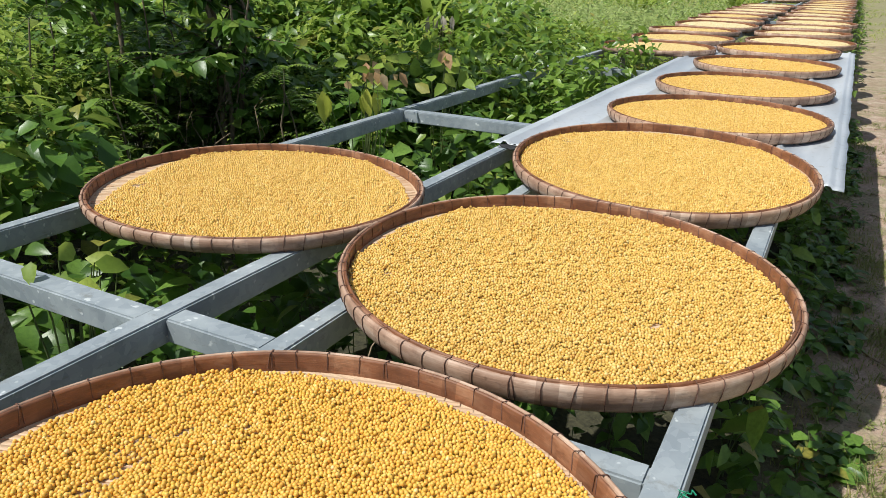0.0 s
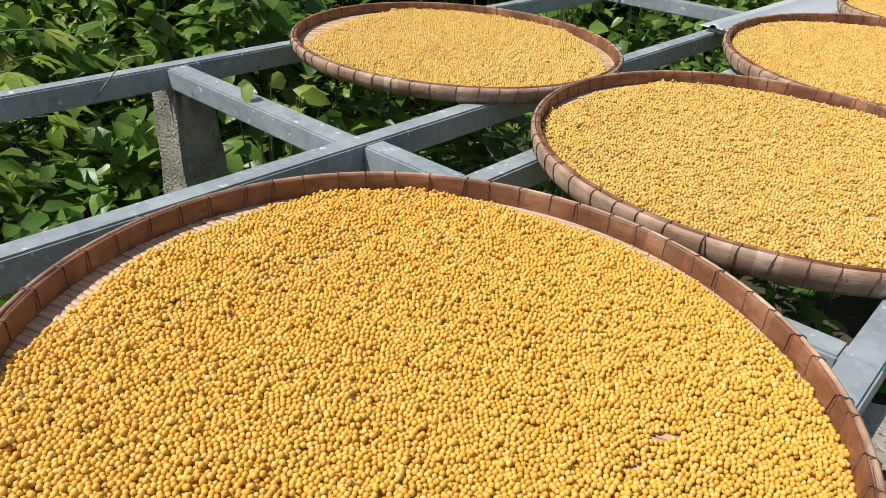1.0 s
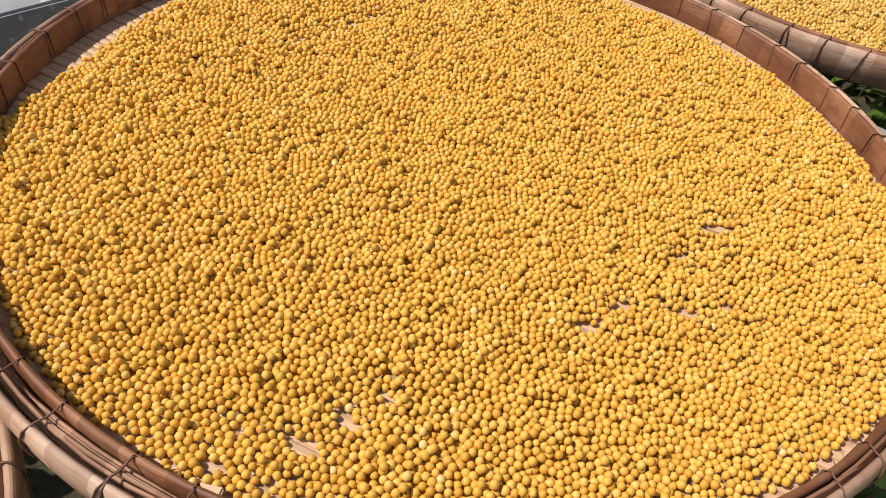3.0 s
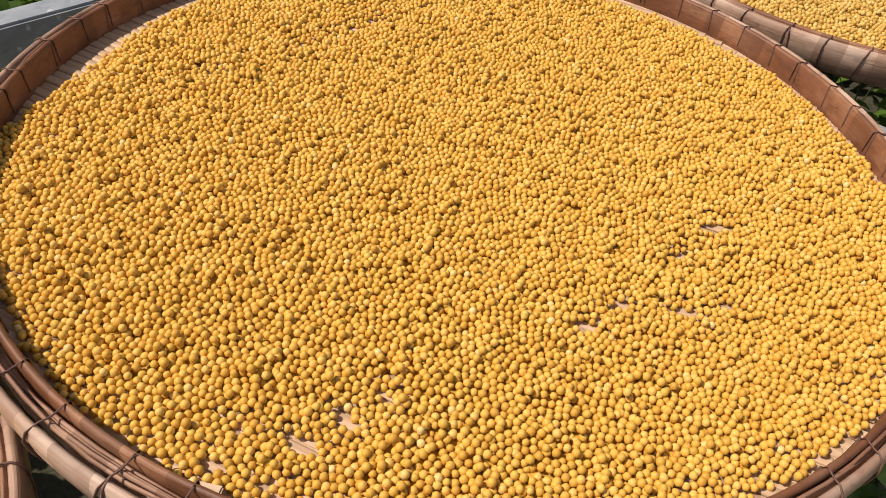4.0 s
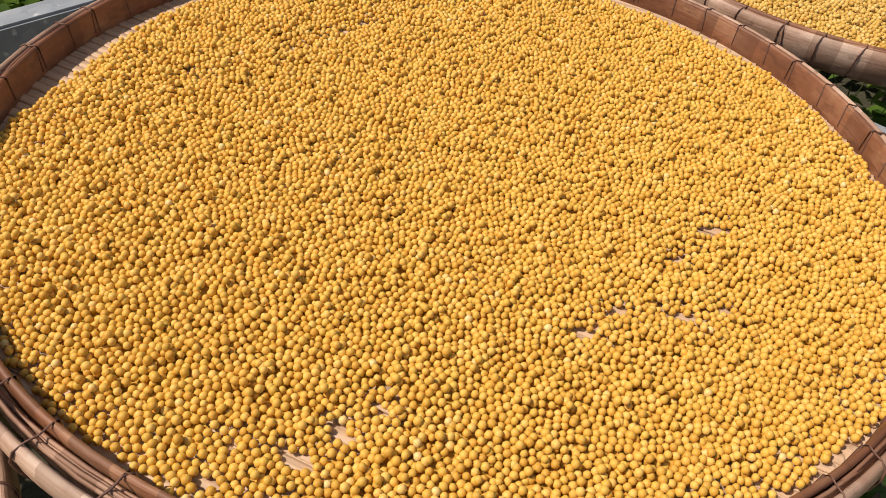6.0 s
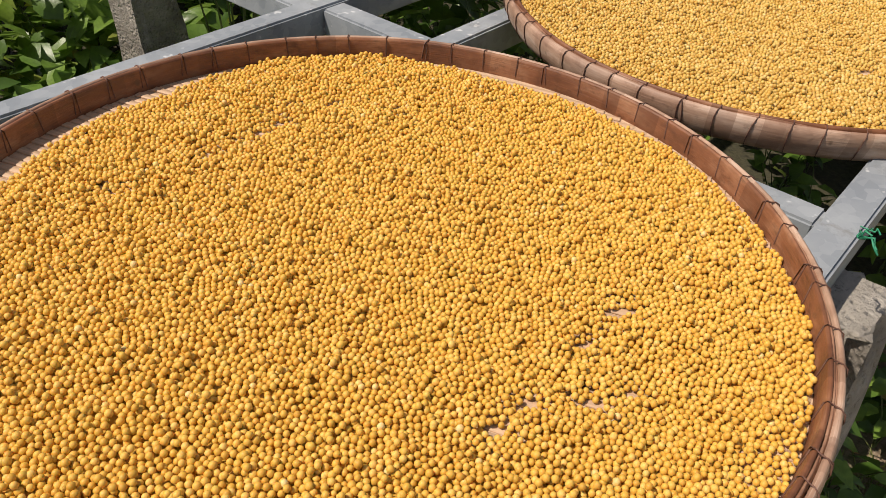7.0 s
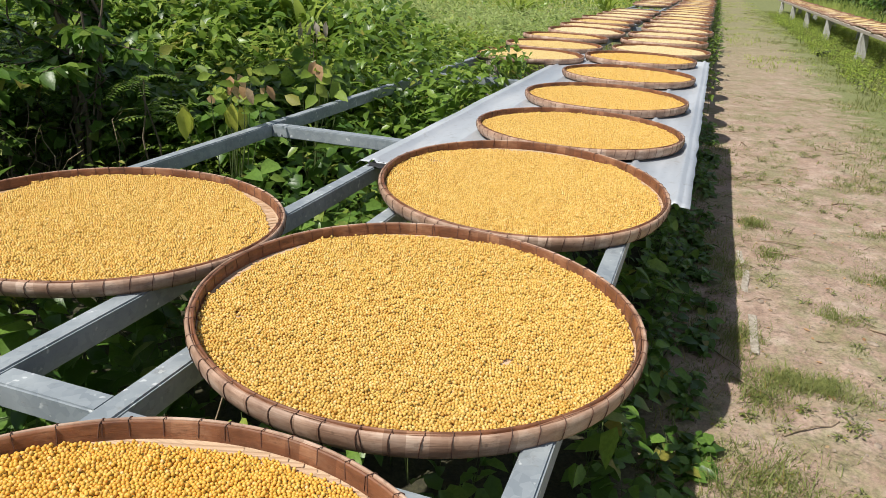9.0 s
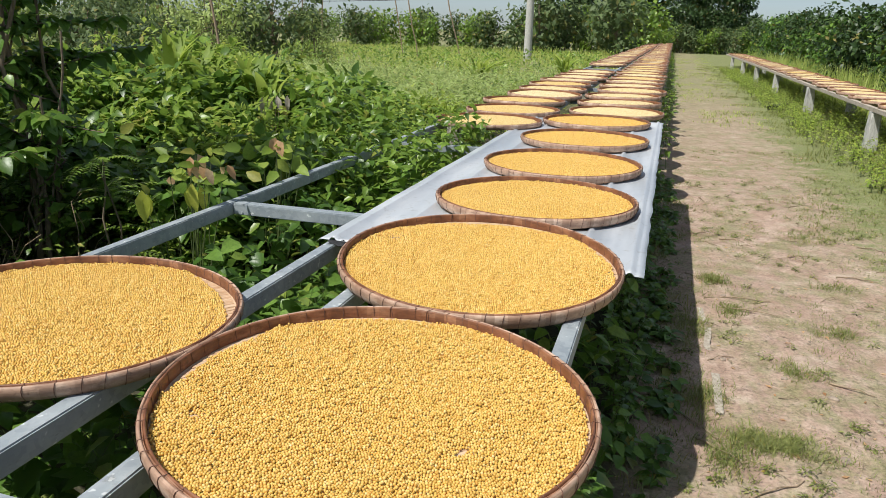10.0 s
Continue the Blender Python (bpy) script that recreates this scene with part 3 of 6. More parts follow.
def bean_cloud(p, r, seg, bands, rng):
    """Slightly long, tipped beans; their hidden undersides are left open."""
    n = len(p)
    v, f = ball(seg, bands)
    spin = rng.uniform(0, 6.283, n)
    c, s = np.cos(spin)[:, None], np.sin(spin)[:, None]
    u = np.stack([v[:, 0] * c - v[:, 1] * s, v[:, 0] * s + v[:, 1] * c, np.broadcast_to(v[:, 2], (n, len(v)))], -1)
    a, b = rng.uniform(0, 6.283, n), rng.normal(0, 0.5, n)
    axis = np.stack([np.cos(a) * np.cos(b), np.sin(a) * np.cos(b), np.sin(b)], -1)[:, None]
    long = rng.uniform(0.0, 0.10, n)[:, None, None]
    q = u + axis * (u * axis).sum(-1, keepdims=True) * long
    q = q * (r * 0.98)[:, None, None] + p[:, None]
    return q.reshape(-1, 3), (np.arange(n)[:, None, None] * len(v) + f[None]).reshape(-1, 3)


def packed(radius, gap, sunk, rng, rounds=18):
    """Random places in a disc, pushed apart until few overlap; some have sunk below the rest."""
    out = radius + 2 * gap
    k, step = int(out / gap * 1.35) + 2, gap * 0.965
    i, j = np.meshgrid(np.arange(-k, k + 1), np.arange(-k, k + 1), indexing="ij")
    p = np.stack([(i + 0.5 * (j % 2)) * step, j * step * 0.866], -1).reshape(-1, 2) + rng.uniform(-0.75, 0.75, (i.size, 2)) * gap
    p = p[(p ** 2).sum(1) < out ** 2]
    n = len(p)
    low = rng.random(n) < sunk
    wide, deep, me = int(2 * out / gap) + 6, 5, np.arange(n)
    for _ in range(rounds):
        ij = ((p + out) / gap).astype(int) + 2
        key = ij[:, 0] * wide + ij[:, 1]
        order = np.argsort(key, kind="stable")
        ranked = key[order]
        rank = me - np.searchsorted(ranked, ranked)
        table = np.full((wide * wide, deep), -1)
        fits = rank < deep
        table[ranked[fits], rank[fits]] = order[fits]
        move = np.zeros_like(p)
        for di in (-1, 0, 1):
            for dj in (-1, 0, 1):
                nb = table[key + di * wide + dj]
                i, k = np.nonzero((nb >= 0) & (nb != me[:, None]))
                o = nb[i, k]
                d = p[i] - p[o]
                q = np.sqrt((d ** 2).sum(-1)) + 1e-9
                near = (q < gap) & (low[i] == low[o])
                d, q, i = d[near], q[near], i[near]
                push = d * ((gap - q) * 0.42 / q)[:, None]
                move[:, 0] += np.bincount(i, push[:, 0], n)
                move[:, 1] += np.bincount(i, push[:, 1], n)
        p += np.clip(move, -0.4 * gap, 0.4 * gap)
        p *= np.minimum(1, out / (np.hypot(p[:, 0], p[:, 1]) + 1e-9))[:, None]
    ok = (p ** 2).sum(1) < radius ** 2
    return p[ok], low[ok]


def bean_mesh(name, keep, thin, seed, ball_size, material, extra=0.25, gap=0.0063, fill=0.5, sink=0.0030, share=0.13):
    """A bed of loose beans: a close layer, more lying on top, and the packed beans below as an uneven sheet."""
    rng = np.random.default_rng(seed)
    r0 = gap * fill
    low, sunk = packed(0.4580, gap, share, rng)
    ok = keep(low[:, 0], low[:, 1]) & ~(sunk & thin(low[:, 0], low[:, 1]))
    low, sunk = low[ok], sunk[ok]
    high, _ = packed(0.4560, gap * 1.15, 0.0, rng, 10)
    n1 = np.array([1.1 * noise.noise((x * 34 + seed, y * 34, 0)) for x, y in high]) + rng.normal(0, 0.5, len(high))
    high = high[n1 > np.quantile(n1, 1 - extra)]
    high = high[keep(high[:, 0], high[:, 1]) & ~thin(high[:, 0], high[:, 1])]
    clouds = []
    for xy, z, dz in ((low, 0.0312 - sink * sunk, 0.0011), (high, 0.0352, 0.0012)):
        p = np.c_[xy, z + rng.normal(0, dz, len(xy))]
        swell = np.array([noise.noise((x * 6 + seed, y * 6, 4)) + 0.6 * noise.noise((x * 26, y * 26 + seed, 6)) + 0.8 * noise.noise((x * 62, y * 62, seed)) for x, y, _ in p])
        scarce = thin(xy[:, 0], xy[:, 1])
        p[:, 2] += np.where(scarce, -0.0018, 0.0026 * np.maximum(swell, -0.5))
        clouds.append(bean_cloud(p, rng.normal(r0, 0.00022, len(p)).clip(0.0026, 0.0042), ball_size[0], ball_size[1], rng))
    v, f = joined(clouds)
    g = np.arange(-0.459, 0.459, 0.009)
    gx, gy = np.meshgrid(g, g, indexing="ij")
    cx, cy = (gx[:-1, :-1] + 0.0045).ravel(), (gy[:-1, :-1] + 0.0045).ravel()
    ok = (np.hypot(cx, cy) < 0.446) & keep(cx, cy)
    for dx, dy in ((0, 0), (0.01, 0), (-0.01, 0), (0, 0.01), (0, -0.01)):
        ok &= ~thin(cx + dx, cy + dy)
    n = len(g)
    i, j = np.divmod(np.arange((n - 1) * (n - 1)), n - 1)
    q = np.stack([i * n + j, (i + 1) * n + j, (i + 1) * n + j + 1, i * n + j + 1], -1)[ok]
    q = np.concatenate([q[:, [0, 1, 2]], q[:, [0, 2, 3]]])
    sheet = np.stack([gx.ravel(), gy.ravel(), 0.0276 + rng.normal(0, 0.0003, n * n)], -1)
    v, f = joined([(v, f), (sheet, q)])
    return mesh_from(name, v, f, material)


def rough_edge(x, y, seed, amount=0.02):
    return np.array([amount * noise.noise((a * 11 + seed, b * 11, 1)) + 0.5 * amount * noise.noise((a * 40, b * 40 + seed, 2)) for a, b in zip(x, y)])


def bean_field(seed, strips, patches, edge=0.4575):
    """strips: (angle, half spread, width) left bare along the rim; patches: (x, y, size along, size across, turn)."""

    def keep(x, y):
        r, a = np.hypot(x, y), np.degrees(np.arctan2(y, x))
        rag = rough_edge(x, y, seed)
        ok = np.ones(len(x), bool)
        for mid, spread, width in strips:
            off = np.abs((a - mid + 180) % 360 - 180) / spread
            ok &= r < edge - width * np.clip(1 - off ** 2, 0, 1) + np.where(off < 1, rag * 0.5, 0)
        for px, py, l, s, turn in patches:
            c, sn = math.cos(radians(turn)), math.sin(radians(turn))
            u, w = ((x - px) * c + (y - py) * sn) / (0.85 * l), (-(x - px) * sn + (y - py) * c) / (0.85 * s)
            ok &= (u * u + w * w) > 1 + rag * 45
        return ok

    def thin(x, y):
        t = np.zeros(len(x), bool)
        for px, py, l, s, turn in patches:
            t |= np.hypot(x - px, y - py) < l + 0.004
        for mid, spread, width in strips:
            off = np.abs((np.degrees(np.arctan2(y, x)) - mid + 180) % 360 - 180) / spread
            t |= (np.hypot(x, y) > edge - width - 0.02) & (off < 1)
        return t

    return keep, thin


BEAN_LABEL = "yellow dried soybeans spread loosely over a bamboo tray"


def tilt(x, y, dz, sx, sy, turn=0.0):
    """A tray's pose: its base near the rails, tipped by slopes along x and y."""
    n = Vector((-sx, -sy, 1)).normalized()
    return Matrix.Translation((x, y, RAIL + dz)) @ Vector((0, 0, 1)).rotation_difference(n).to_matrix().to_4x4() @ pose(0, 0, 0, 0, 0, turn)


def beans(name_seed, m, me, label=BEAN_LABEL):
    ob = new("soybeans", me)
    ob.matrix_basis = m
    return tagged(ob, label, "soybeans", "bean layers on trays", "stuff")


def oval(m, a, b, turn):
    """A tray's pose with its hoop pressed slightly oval: radii a and b, a at the angle turn."""
    return m @ pose(0, 0, 0, 0, 0, turn) @ Matrix.Diagonal((a / R_TRAY, b / R_TRAY, 1, 1)) @ pose(0, 0, 0, 0, 0, -turn)


# the four near trays: place, tilt, bare strips and patches in the tray's own axes; the first leans on the rim of the one before it
mA = oval(tilt(-0.3156, 0.4797, 0.0297, -0.0377, -0.0486), 0.4515, 0.4722, 15.6)
tray(1, mA, "parts", 56, slat_turn=22.0, slack=(-72, 0.011))
PATCH_A = [
    (0.255, -0.103, 0.013, 0.007, 30), (0.256, -0.063, 0.012, 0.005, 60), (0.296, -0.022, 0.014, 0.007, 35), (0.317, 0.014, 0.009, 0.005, 30), (0.251, 0.095, 0.022, 0.007, 60), (0.253, 0.034, 0.009, 0.004, 60),
    (0.200, -0.339, 0.012, 0.005, 22), (0.205, -0.303, 0.010, 0.004, 22), (0.176, -0.393, 0.013, 0.006, 22), (0.203, -0.272, 0.010, 0.004, 22), (0.164, -0.366, 0.011, 0.004, 22), (0.218, -0.372, 0.010, 0.004, 22),
    (-0.258, 0.046, 0.018, 0.005, 70), (-0.263, 0.079, 0.018, 0.005, 75), (-0.262, 0.166, 0.020, 0.005, 75), (-0.258, -0.038, 0.014, 0.004, 70), (-0.261, -0.155, 0.012, 0.004, 70), (-0.297, 0.121, 0.014, 0.004, 70), (-0.302, 0.080, 0.012, 0.004, 70), (-0.266, 0.010, 0.012, 0.004, 70), (-0.200, 0.218, 0.012, 0.004, 70)]
keep, thin = bean_field(11, [(198, 40, 0.038), (100, 32, 0.026), (60, 30, 0.010), (-72, 80, 0.012)], PATCH_A)
beans(1, mA, bean_mesh("soybeans_a", keep, thin, 3, (6, (40, 80, 120)), M_BEAN, 0.18, 0.0067, 0.51, 0.0016, 0.06))

mB = oval(tilt(-0.3246, 1.4857, -0.001, -0.0288, 0.0123), 0.4852, 0.4825, -29)
tray(2, mB, "whole", 58, foot=0.007)
keep, thin = bean_field(23, [(172, 26, 0.022), (112, 30, 0.017)], [(-0.32, -0.19, 0.016, 0.006, 20), (0.23, -0.12, 0.02, 0.005, 60)])
beans(2, mB, bean_mesh("soybeans_b", keep, thin, 5, (6, (40, 80, 120)), M_BEAN_PALE, 0.14, 0.0068, 0.50, 0.0026, 0.12))

mC = oval(tilt(-1.3307, 1.6500, -0.008, -0.0165, 0.0036), 0.4941, 0.4715, 0)
tray(3, mC, "whole", 58, foot=0.015)
keep, thin = bean_field(31, [(200, 40, 0.060), (40, 36, 0.030)], [(-0.32, -0.17, 0.03, 0.014, 60)])
beans(3, mC, bean_mesh("soybeans_c", keep, thin, 7, (6, (50, 105)), M_BEAN_PALE, 0.14, 0.0070, 0.50, 0.0030, 0.14))

mD = oval(tilt(-0.3389, 2.4808, 0.015, -0.0237, 0.0545), 0.489, 0.482, -28)
tray(4, mD, "whole", 58, foot=0.010)
keep, thin = bean_field(43, [(105, 44, 0.034), (20, 30, 0.012)], [(-0.36, 0.13, 0.035, 0.012, 30)])
beans(4, mD, bean_mesh("soybeans_d", keep, thin, 9, (6, (50, 105)), M_BEAN_PALE, 0.14, 0.0070, 0.50, 0.0030, 0.14))


def bed_mesh(seed, seg=60, rings=14, lift=0.0):
    """A bean layer seen from afar: an uneven disc with a ragged edge."""
    rr = np.random.default_rng(seed)
    ph = rr.uniform(0, 6.28, 4)
    v = [(0, 0, 0.036 + lift)]
    for k in range(1, rings + 1):
        for s in range(seg):
            a = 2 * math.pi * s / seg
            edge = 0.455 - 0.014 * max(0, math.sin(a + ph[0])) - 0.008 * math.sin(5 * a + ph[1]) - 0.006 * math.sin(11 * a + ph[2])
            r = edge * k / rings
            x, y = r * math.cos(a), r * math.sin(a)
            z = 0.034 + lift + 0.004 * noise.noise((x * 9 + seed, y * 9, 0)) + 0.0015 * noise.noise((x * 60, y * 60, seed)) if k < rings else 0.024
            v.append((x, y, z))
    tri = [(0, 1 + s, 1 + (s + 1) % seg) for s in range(seg)]
    for k in range(rings - 1):
        a, b = 1 + k * seg, 1 + (k + 1) * seg
        for s in range(seg):
            s2 = (s + 1) % seg
            tri += [(a + s, b + s, b + s2), (a + s, b + s2, a + s2)]
    return mesh_from("bean_bed", v, tri, M_BED)


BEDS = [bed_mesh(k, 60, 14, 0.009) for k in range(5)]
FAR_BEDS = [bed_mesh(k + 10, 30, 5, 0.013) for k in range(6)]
# the middle trays, on and past the metal sheet
for k, (x, y, dz, sx, sy) in enumerate(((-0.337, 3.566, 0.012, -0.004, -0.004), (-0.355, 4.585, 0.012, 0, 0.004), (-0.35, 5.74, 0.012, 0, 0), (-0.375, 6.93, 0.012, 0, 0), (-0.27, 7.91, 0.004, 0, 0.01), (-1.30, 6.60, 0.004, 0, 0.0), (-1.29, 7.62, 0.004, 0, 0))):
    m = tilt(x, y, dz - 0.008, sx, sy, 40 * k)
    tray(20 + k, m, "whole", 58 if k < 4 else 40, single=True, foot=0.012)
    if k < 4:
        keep, thin = bean_field(60 + k, [(150 + 90 * k, 30, 0.012)], [])
        beans(0, m, bean_mesh("soybeans_near", keep, thin, 12 + k, (4, (50, 105)), M_BEAN_PALE, 0.14, 0.0078 if k < 2 else 0.0086, 0.49, 0.0034, 0.16))
    else:
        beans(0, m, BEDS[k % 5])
m = tilt(-0.36, -0.457, 0.002, 0, 0)
tray(40, m, "whole", 58)
beans(0, m, BEDS[2])


def far_tray():
    t = tagged(new("bamboo_tray"), "round bamboo tray with brown rim in a long row", "tray", "bamboo trays")
    prof_out = [(0.468, 0.0), (0.479, 0.02), (0.478, 0.05), (0.470, 0.054), (0.466, 0.05)]
    prof_in = [(0.460, 0.006), (0.468, 0.02), (0.467, 0.053), (0.463, 0.056), (0.459, 0.05)]
    part("outer_hoop", mesh_from("outer_hoop", *revolve(prof_out, 30), M_HOOP_OUT), t)
    part("inner_hoop", mesh_from("inner_hoop", *revolve(prof_in, 30), M_HOOP_IN), t)
    part("woven_base", BASE, t)
    lines = []
    for k in range(20):
        a = 2 * math.pi * k / 20
        for loop in (((0.4585, 0.03), (0.460, 0.058), (0.478, 0.056), (0.4815, 0.02)),):
            lines.append([(r * math.cos(a), r * math.sin(a), z) for r, z in loop])
    tagged(part("ties", mesh_from("ties", *tubes(lines, [0.0012] * len(lines), 3), M_TIE), t), kind="stuff")
    return t


FAR = far_tray()
first = True
rr = np.random.default_rng(77)


def lay_far(x, y, z, tip=0.0):
    global first
    m = Matrix.Translation((x, y, z)) @ pose(0, 0, 0, rr.normal(0, 0.5) + tip, rr.normal(0, 0.5), rr.uniform(0, 360))
    if first:
        FAR.matrix_basis, first = m, False
    else:
        copy_thing(FAR, m)
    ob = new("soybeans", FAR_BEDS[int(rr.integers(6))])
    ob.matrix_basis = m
    tagged(ob, "pale yellow soybeans spread on a far tray", "soybeans", "bean layers on trays", "stuff")


y = 8.92
while y < 74:
    lay_far(-0.32 + rr.normal(0, 0.03), y, RAIL + 0.004)
    y += 1.0 + abs(rr.normal(0, 0.03))
y = 8.62
while y < 73:
    if not 16.1 < y < 19.0:
        lay_far(-1.34 + rr.normal(0, 0.03), y, RAIL + 0.004)
    y += 1.0 + abs(rr.normal(0, 0.04))
y = 7.0
while y < 47:
    lay_far(3.80 + rr.normal(0, 0.02), y, 0.668)
    y += 0.985


# ---- plants ----
def herbs(name, label, category, xy, h, stems, per, length, material, seed, aspect=0.55, fine=False, lean=0.35, low=0.25, elev=(-0.35, 0.55), droop=0.25, fold=0.3, kind="stuff", stem_r=0.003, cap=None):
    """Many leafy plants in one object: rows xy of places, heights h, stems a plant, leaves a stem."""
    rng = np.random.default_rng(seed)
    n = len(xy)
    base = np.repeat(np.c_[xy, [ground_z(x, y) for x, y in xy]], stems, 0)
    hh = np.repeat(np.asarray(h), stems) * rng.uniform(0.65, 1.05, n * stems)
    az = rng.uniform(0, 6.283, n * stems)
    out = np.stack([np.cos(az), np.sin(az), 0 * az], -1)
    reach = hh * lean * rng.uniform(0.2, 1.0, n * stems)

    def along(t):
        return base + out * (reach * (0.3 * t + 0.7 * t * t))[:, None] + np.array([0, 0, 1.0]) * (hh * (t - 0.08 * t ** 3))[:, None]

    ts = np.linspace(0, 1, 5)
    lines = np.stack([along(t) for t in ts], 1)
    p, d, up, ln = [], [], [], []
    for k in range(per):
        t = low + (1 - low) * (k + rng.uniform(0, 0.9, n * stems)) / per
        q = base + out * (reach * (0.3 * t + 0.7 * t * t))[:, None] + np.array([0, 0, 1.0]) * (hh * (t - 0.08 * t ** 3))[:, None]
        a = az + k * 2.4 + rng.normal(0, 0.4, n * stems)
        e = rng.uniform(elev[0], elev[1], n * stems)
        w = np.stack([np.cos(a) * np.cos(e), np.sin(a) * np.cos(e), np.sin(e)], -1)
        p.append(q + w * 0.012)
        d.append(w)
        up.append(np.array([0, 0, 1.0]) + rng.normal(0, 0.28, (n * stems, 3)))
        ln.append(rng.uniform(length[0], length[1], n * stems) * (1.05 - 0.35 * t))
    p, d, up, ln = np.concatenate(p), np.concatenate(d), np.concatenate(up), np.concatenate(ln)
    if cap is not None:
        ok = cap(p + d * ln[:, None])
        p, d, up, ln = p[ok], d[ok], up[ok], ln[ok]
    v, f = leaf_arrays(p, d, up, ln, ln * aspect * rng.uniform(0.8, 1.15, len(ln)), fold, droop, fine)
    ob = new(name, mesh_from(name, v, f, material))
    tagged(ob, label, category, kind=kind)
    sv, sf = tubes(lines, [np.linspace(stem_r, stem_r * 0.4, 5)] * len(lines), 3)
    part("stems", mesh_from("stems", sv, sf, M_STEM), ob)
    return ob


def strew(x0, x1, y0, y1, per_m2, seed, ok=None):
    rng = np.random.default_rng(seed)
    n = int((x1 - x0) * (y1 - y0) * per_m2)
    xy = np.c_[rng.uniform(x0, x1, n), rng.uniform(y0, y1, n)]
    return xy if ok is None else xy[ok(xy[:, 0], xy[:, 1])]


def patchy(xy, scale, seed):
    return np.array([noise.noise((x * scale + seed, y * scale, seed)) for x, y in xy])


def wide_view(x, y):
    return x > -0.6 - 3.4 * (y + 0.5)


def clear_of_rack(q):
    """Leaves keep below the rails where they stand under them, and off the bare post."""
    inside = (q[:, 0] > -1.86) & (q[:, 0] < 0.14) & ((q[:, 1] < 4.15) | (q[:, 0] > -1.20) & (q[:, 1] < 4.6))
    tray_row = (q[:, 0] > -1.86) & (q[:, 0] < 0.14) & ((q[:, 1] > 6.05) | (q[:, 0] > -1.1))
    post = (q[:, 0] > -1.84) & (q[:, 0] < -1.30) & (q[:, 1] > 0.62) & (q[:, 1] < 1.17) & (q[:, 2] > 0.33)
    hollow = (q[:, 0] > -0.99) & (q[:, 0] < -0.04) & (q[:, 1] < 2.3) & (q[:, 2] > 0.34)
    return ~((inside | tray_row) & (q[:, 2] > RAIL - 0.09)) & ~post & ~hollow


# broad-leaved weeds between and below the rails
xy = strew(-1.67, -1.05, -0.6, 5.4, 34, 1)
herbs("broad_leaf_weeds", "broad glossy green weeds growing between the rack rails", "weeds", xy, np.random.default_rng(1).uniform(0.42, 0.86, len(xy)), 2, 8, (0.075, 0.135), M_LEAF_BROAD, 2, 0.62, True, 0.4, 0.35, (-0.3, 0.4), 0.22, 0.25, cap=clear_of_rack)
xy = strew(-0.98, -0.05, 0.1, 8.0, 12, 3)
herbs("shaded_weeds", "dark green weeds in the shade under the trays", "weeds", xy, np.random.default_rng(2).uniform(0.25, 0.66, len(xy)), 2, 6, (0.06, 0.11), M_LEAF_BROAD, 4, 0.6, True, 0.4, 0.3, (-0.3, 0.4), cap=clear_of_rack)
xy = strew(0.02, 0.40, 0.3, 9.0, 85, 5)
edge = np.clip((0.34 - xy[:, 0]) / 0.30, 0.0, 1) ** 1.3
herbs("edge_weeds", "low dark weeds along the rack edge beside the path", "weeds", xy, (0.07 + 0.50 * edge) * np.random.default_rng(3).uniform(0.5, 1.1, len(xy)), 2, 6, (0.05, 0.10), M_LEAF_BROAD, 6, 0.66, True, 0.45, 0.2, (-0.4, 0.4), cap=lambda q: (q[:, 0] < 0.48) & (q[:, 2] < RAIL - 0.12))
xy = strew(0.02, 0.34, 9.0, 60.0, 9, 7)
herbs("edge_weeds", "green weeds along the far rack edge beside the path", "weeds", xy, np.random.default_rng(4).uniform(0.3, 0.85, len(xy)), 2, 6, (0.09, 0.17), M_LEAF_BUSH, 8, 0.55, False, 0.4)
for (x, y), h in (((-0.585, 1.19), 0.83), ((-0.57, 1.25), 0.80), ((-0.80, 8.42), 1.0)):
    herbs("rail_weed", "small weed with oval leaves growing up beside the rail", "weed", np.array([(x, y)]), np.array([h]), 3, 9, (0.05, 0.085), M_LEAF_LIGHT, int(-x * 100), 0.5, True, 0.10, 0.72)


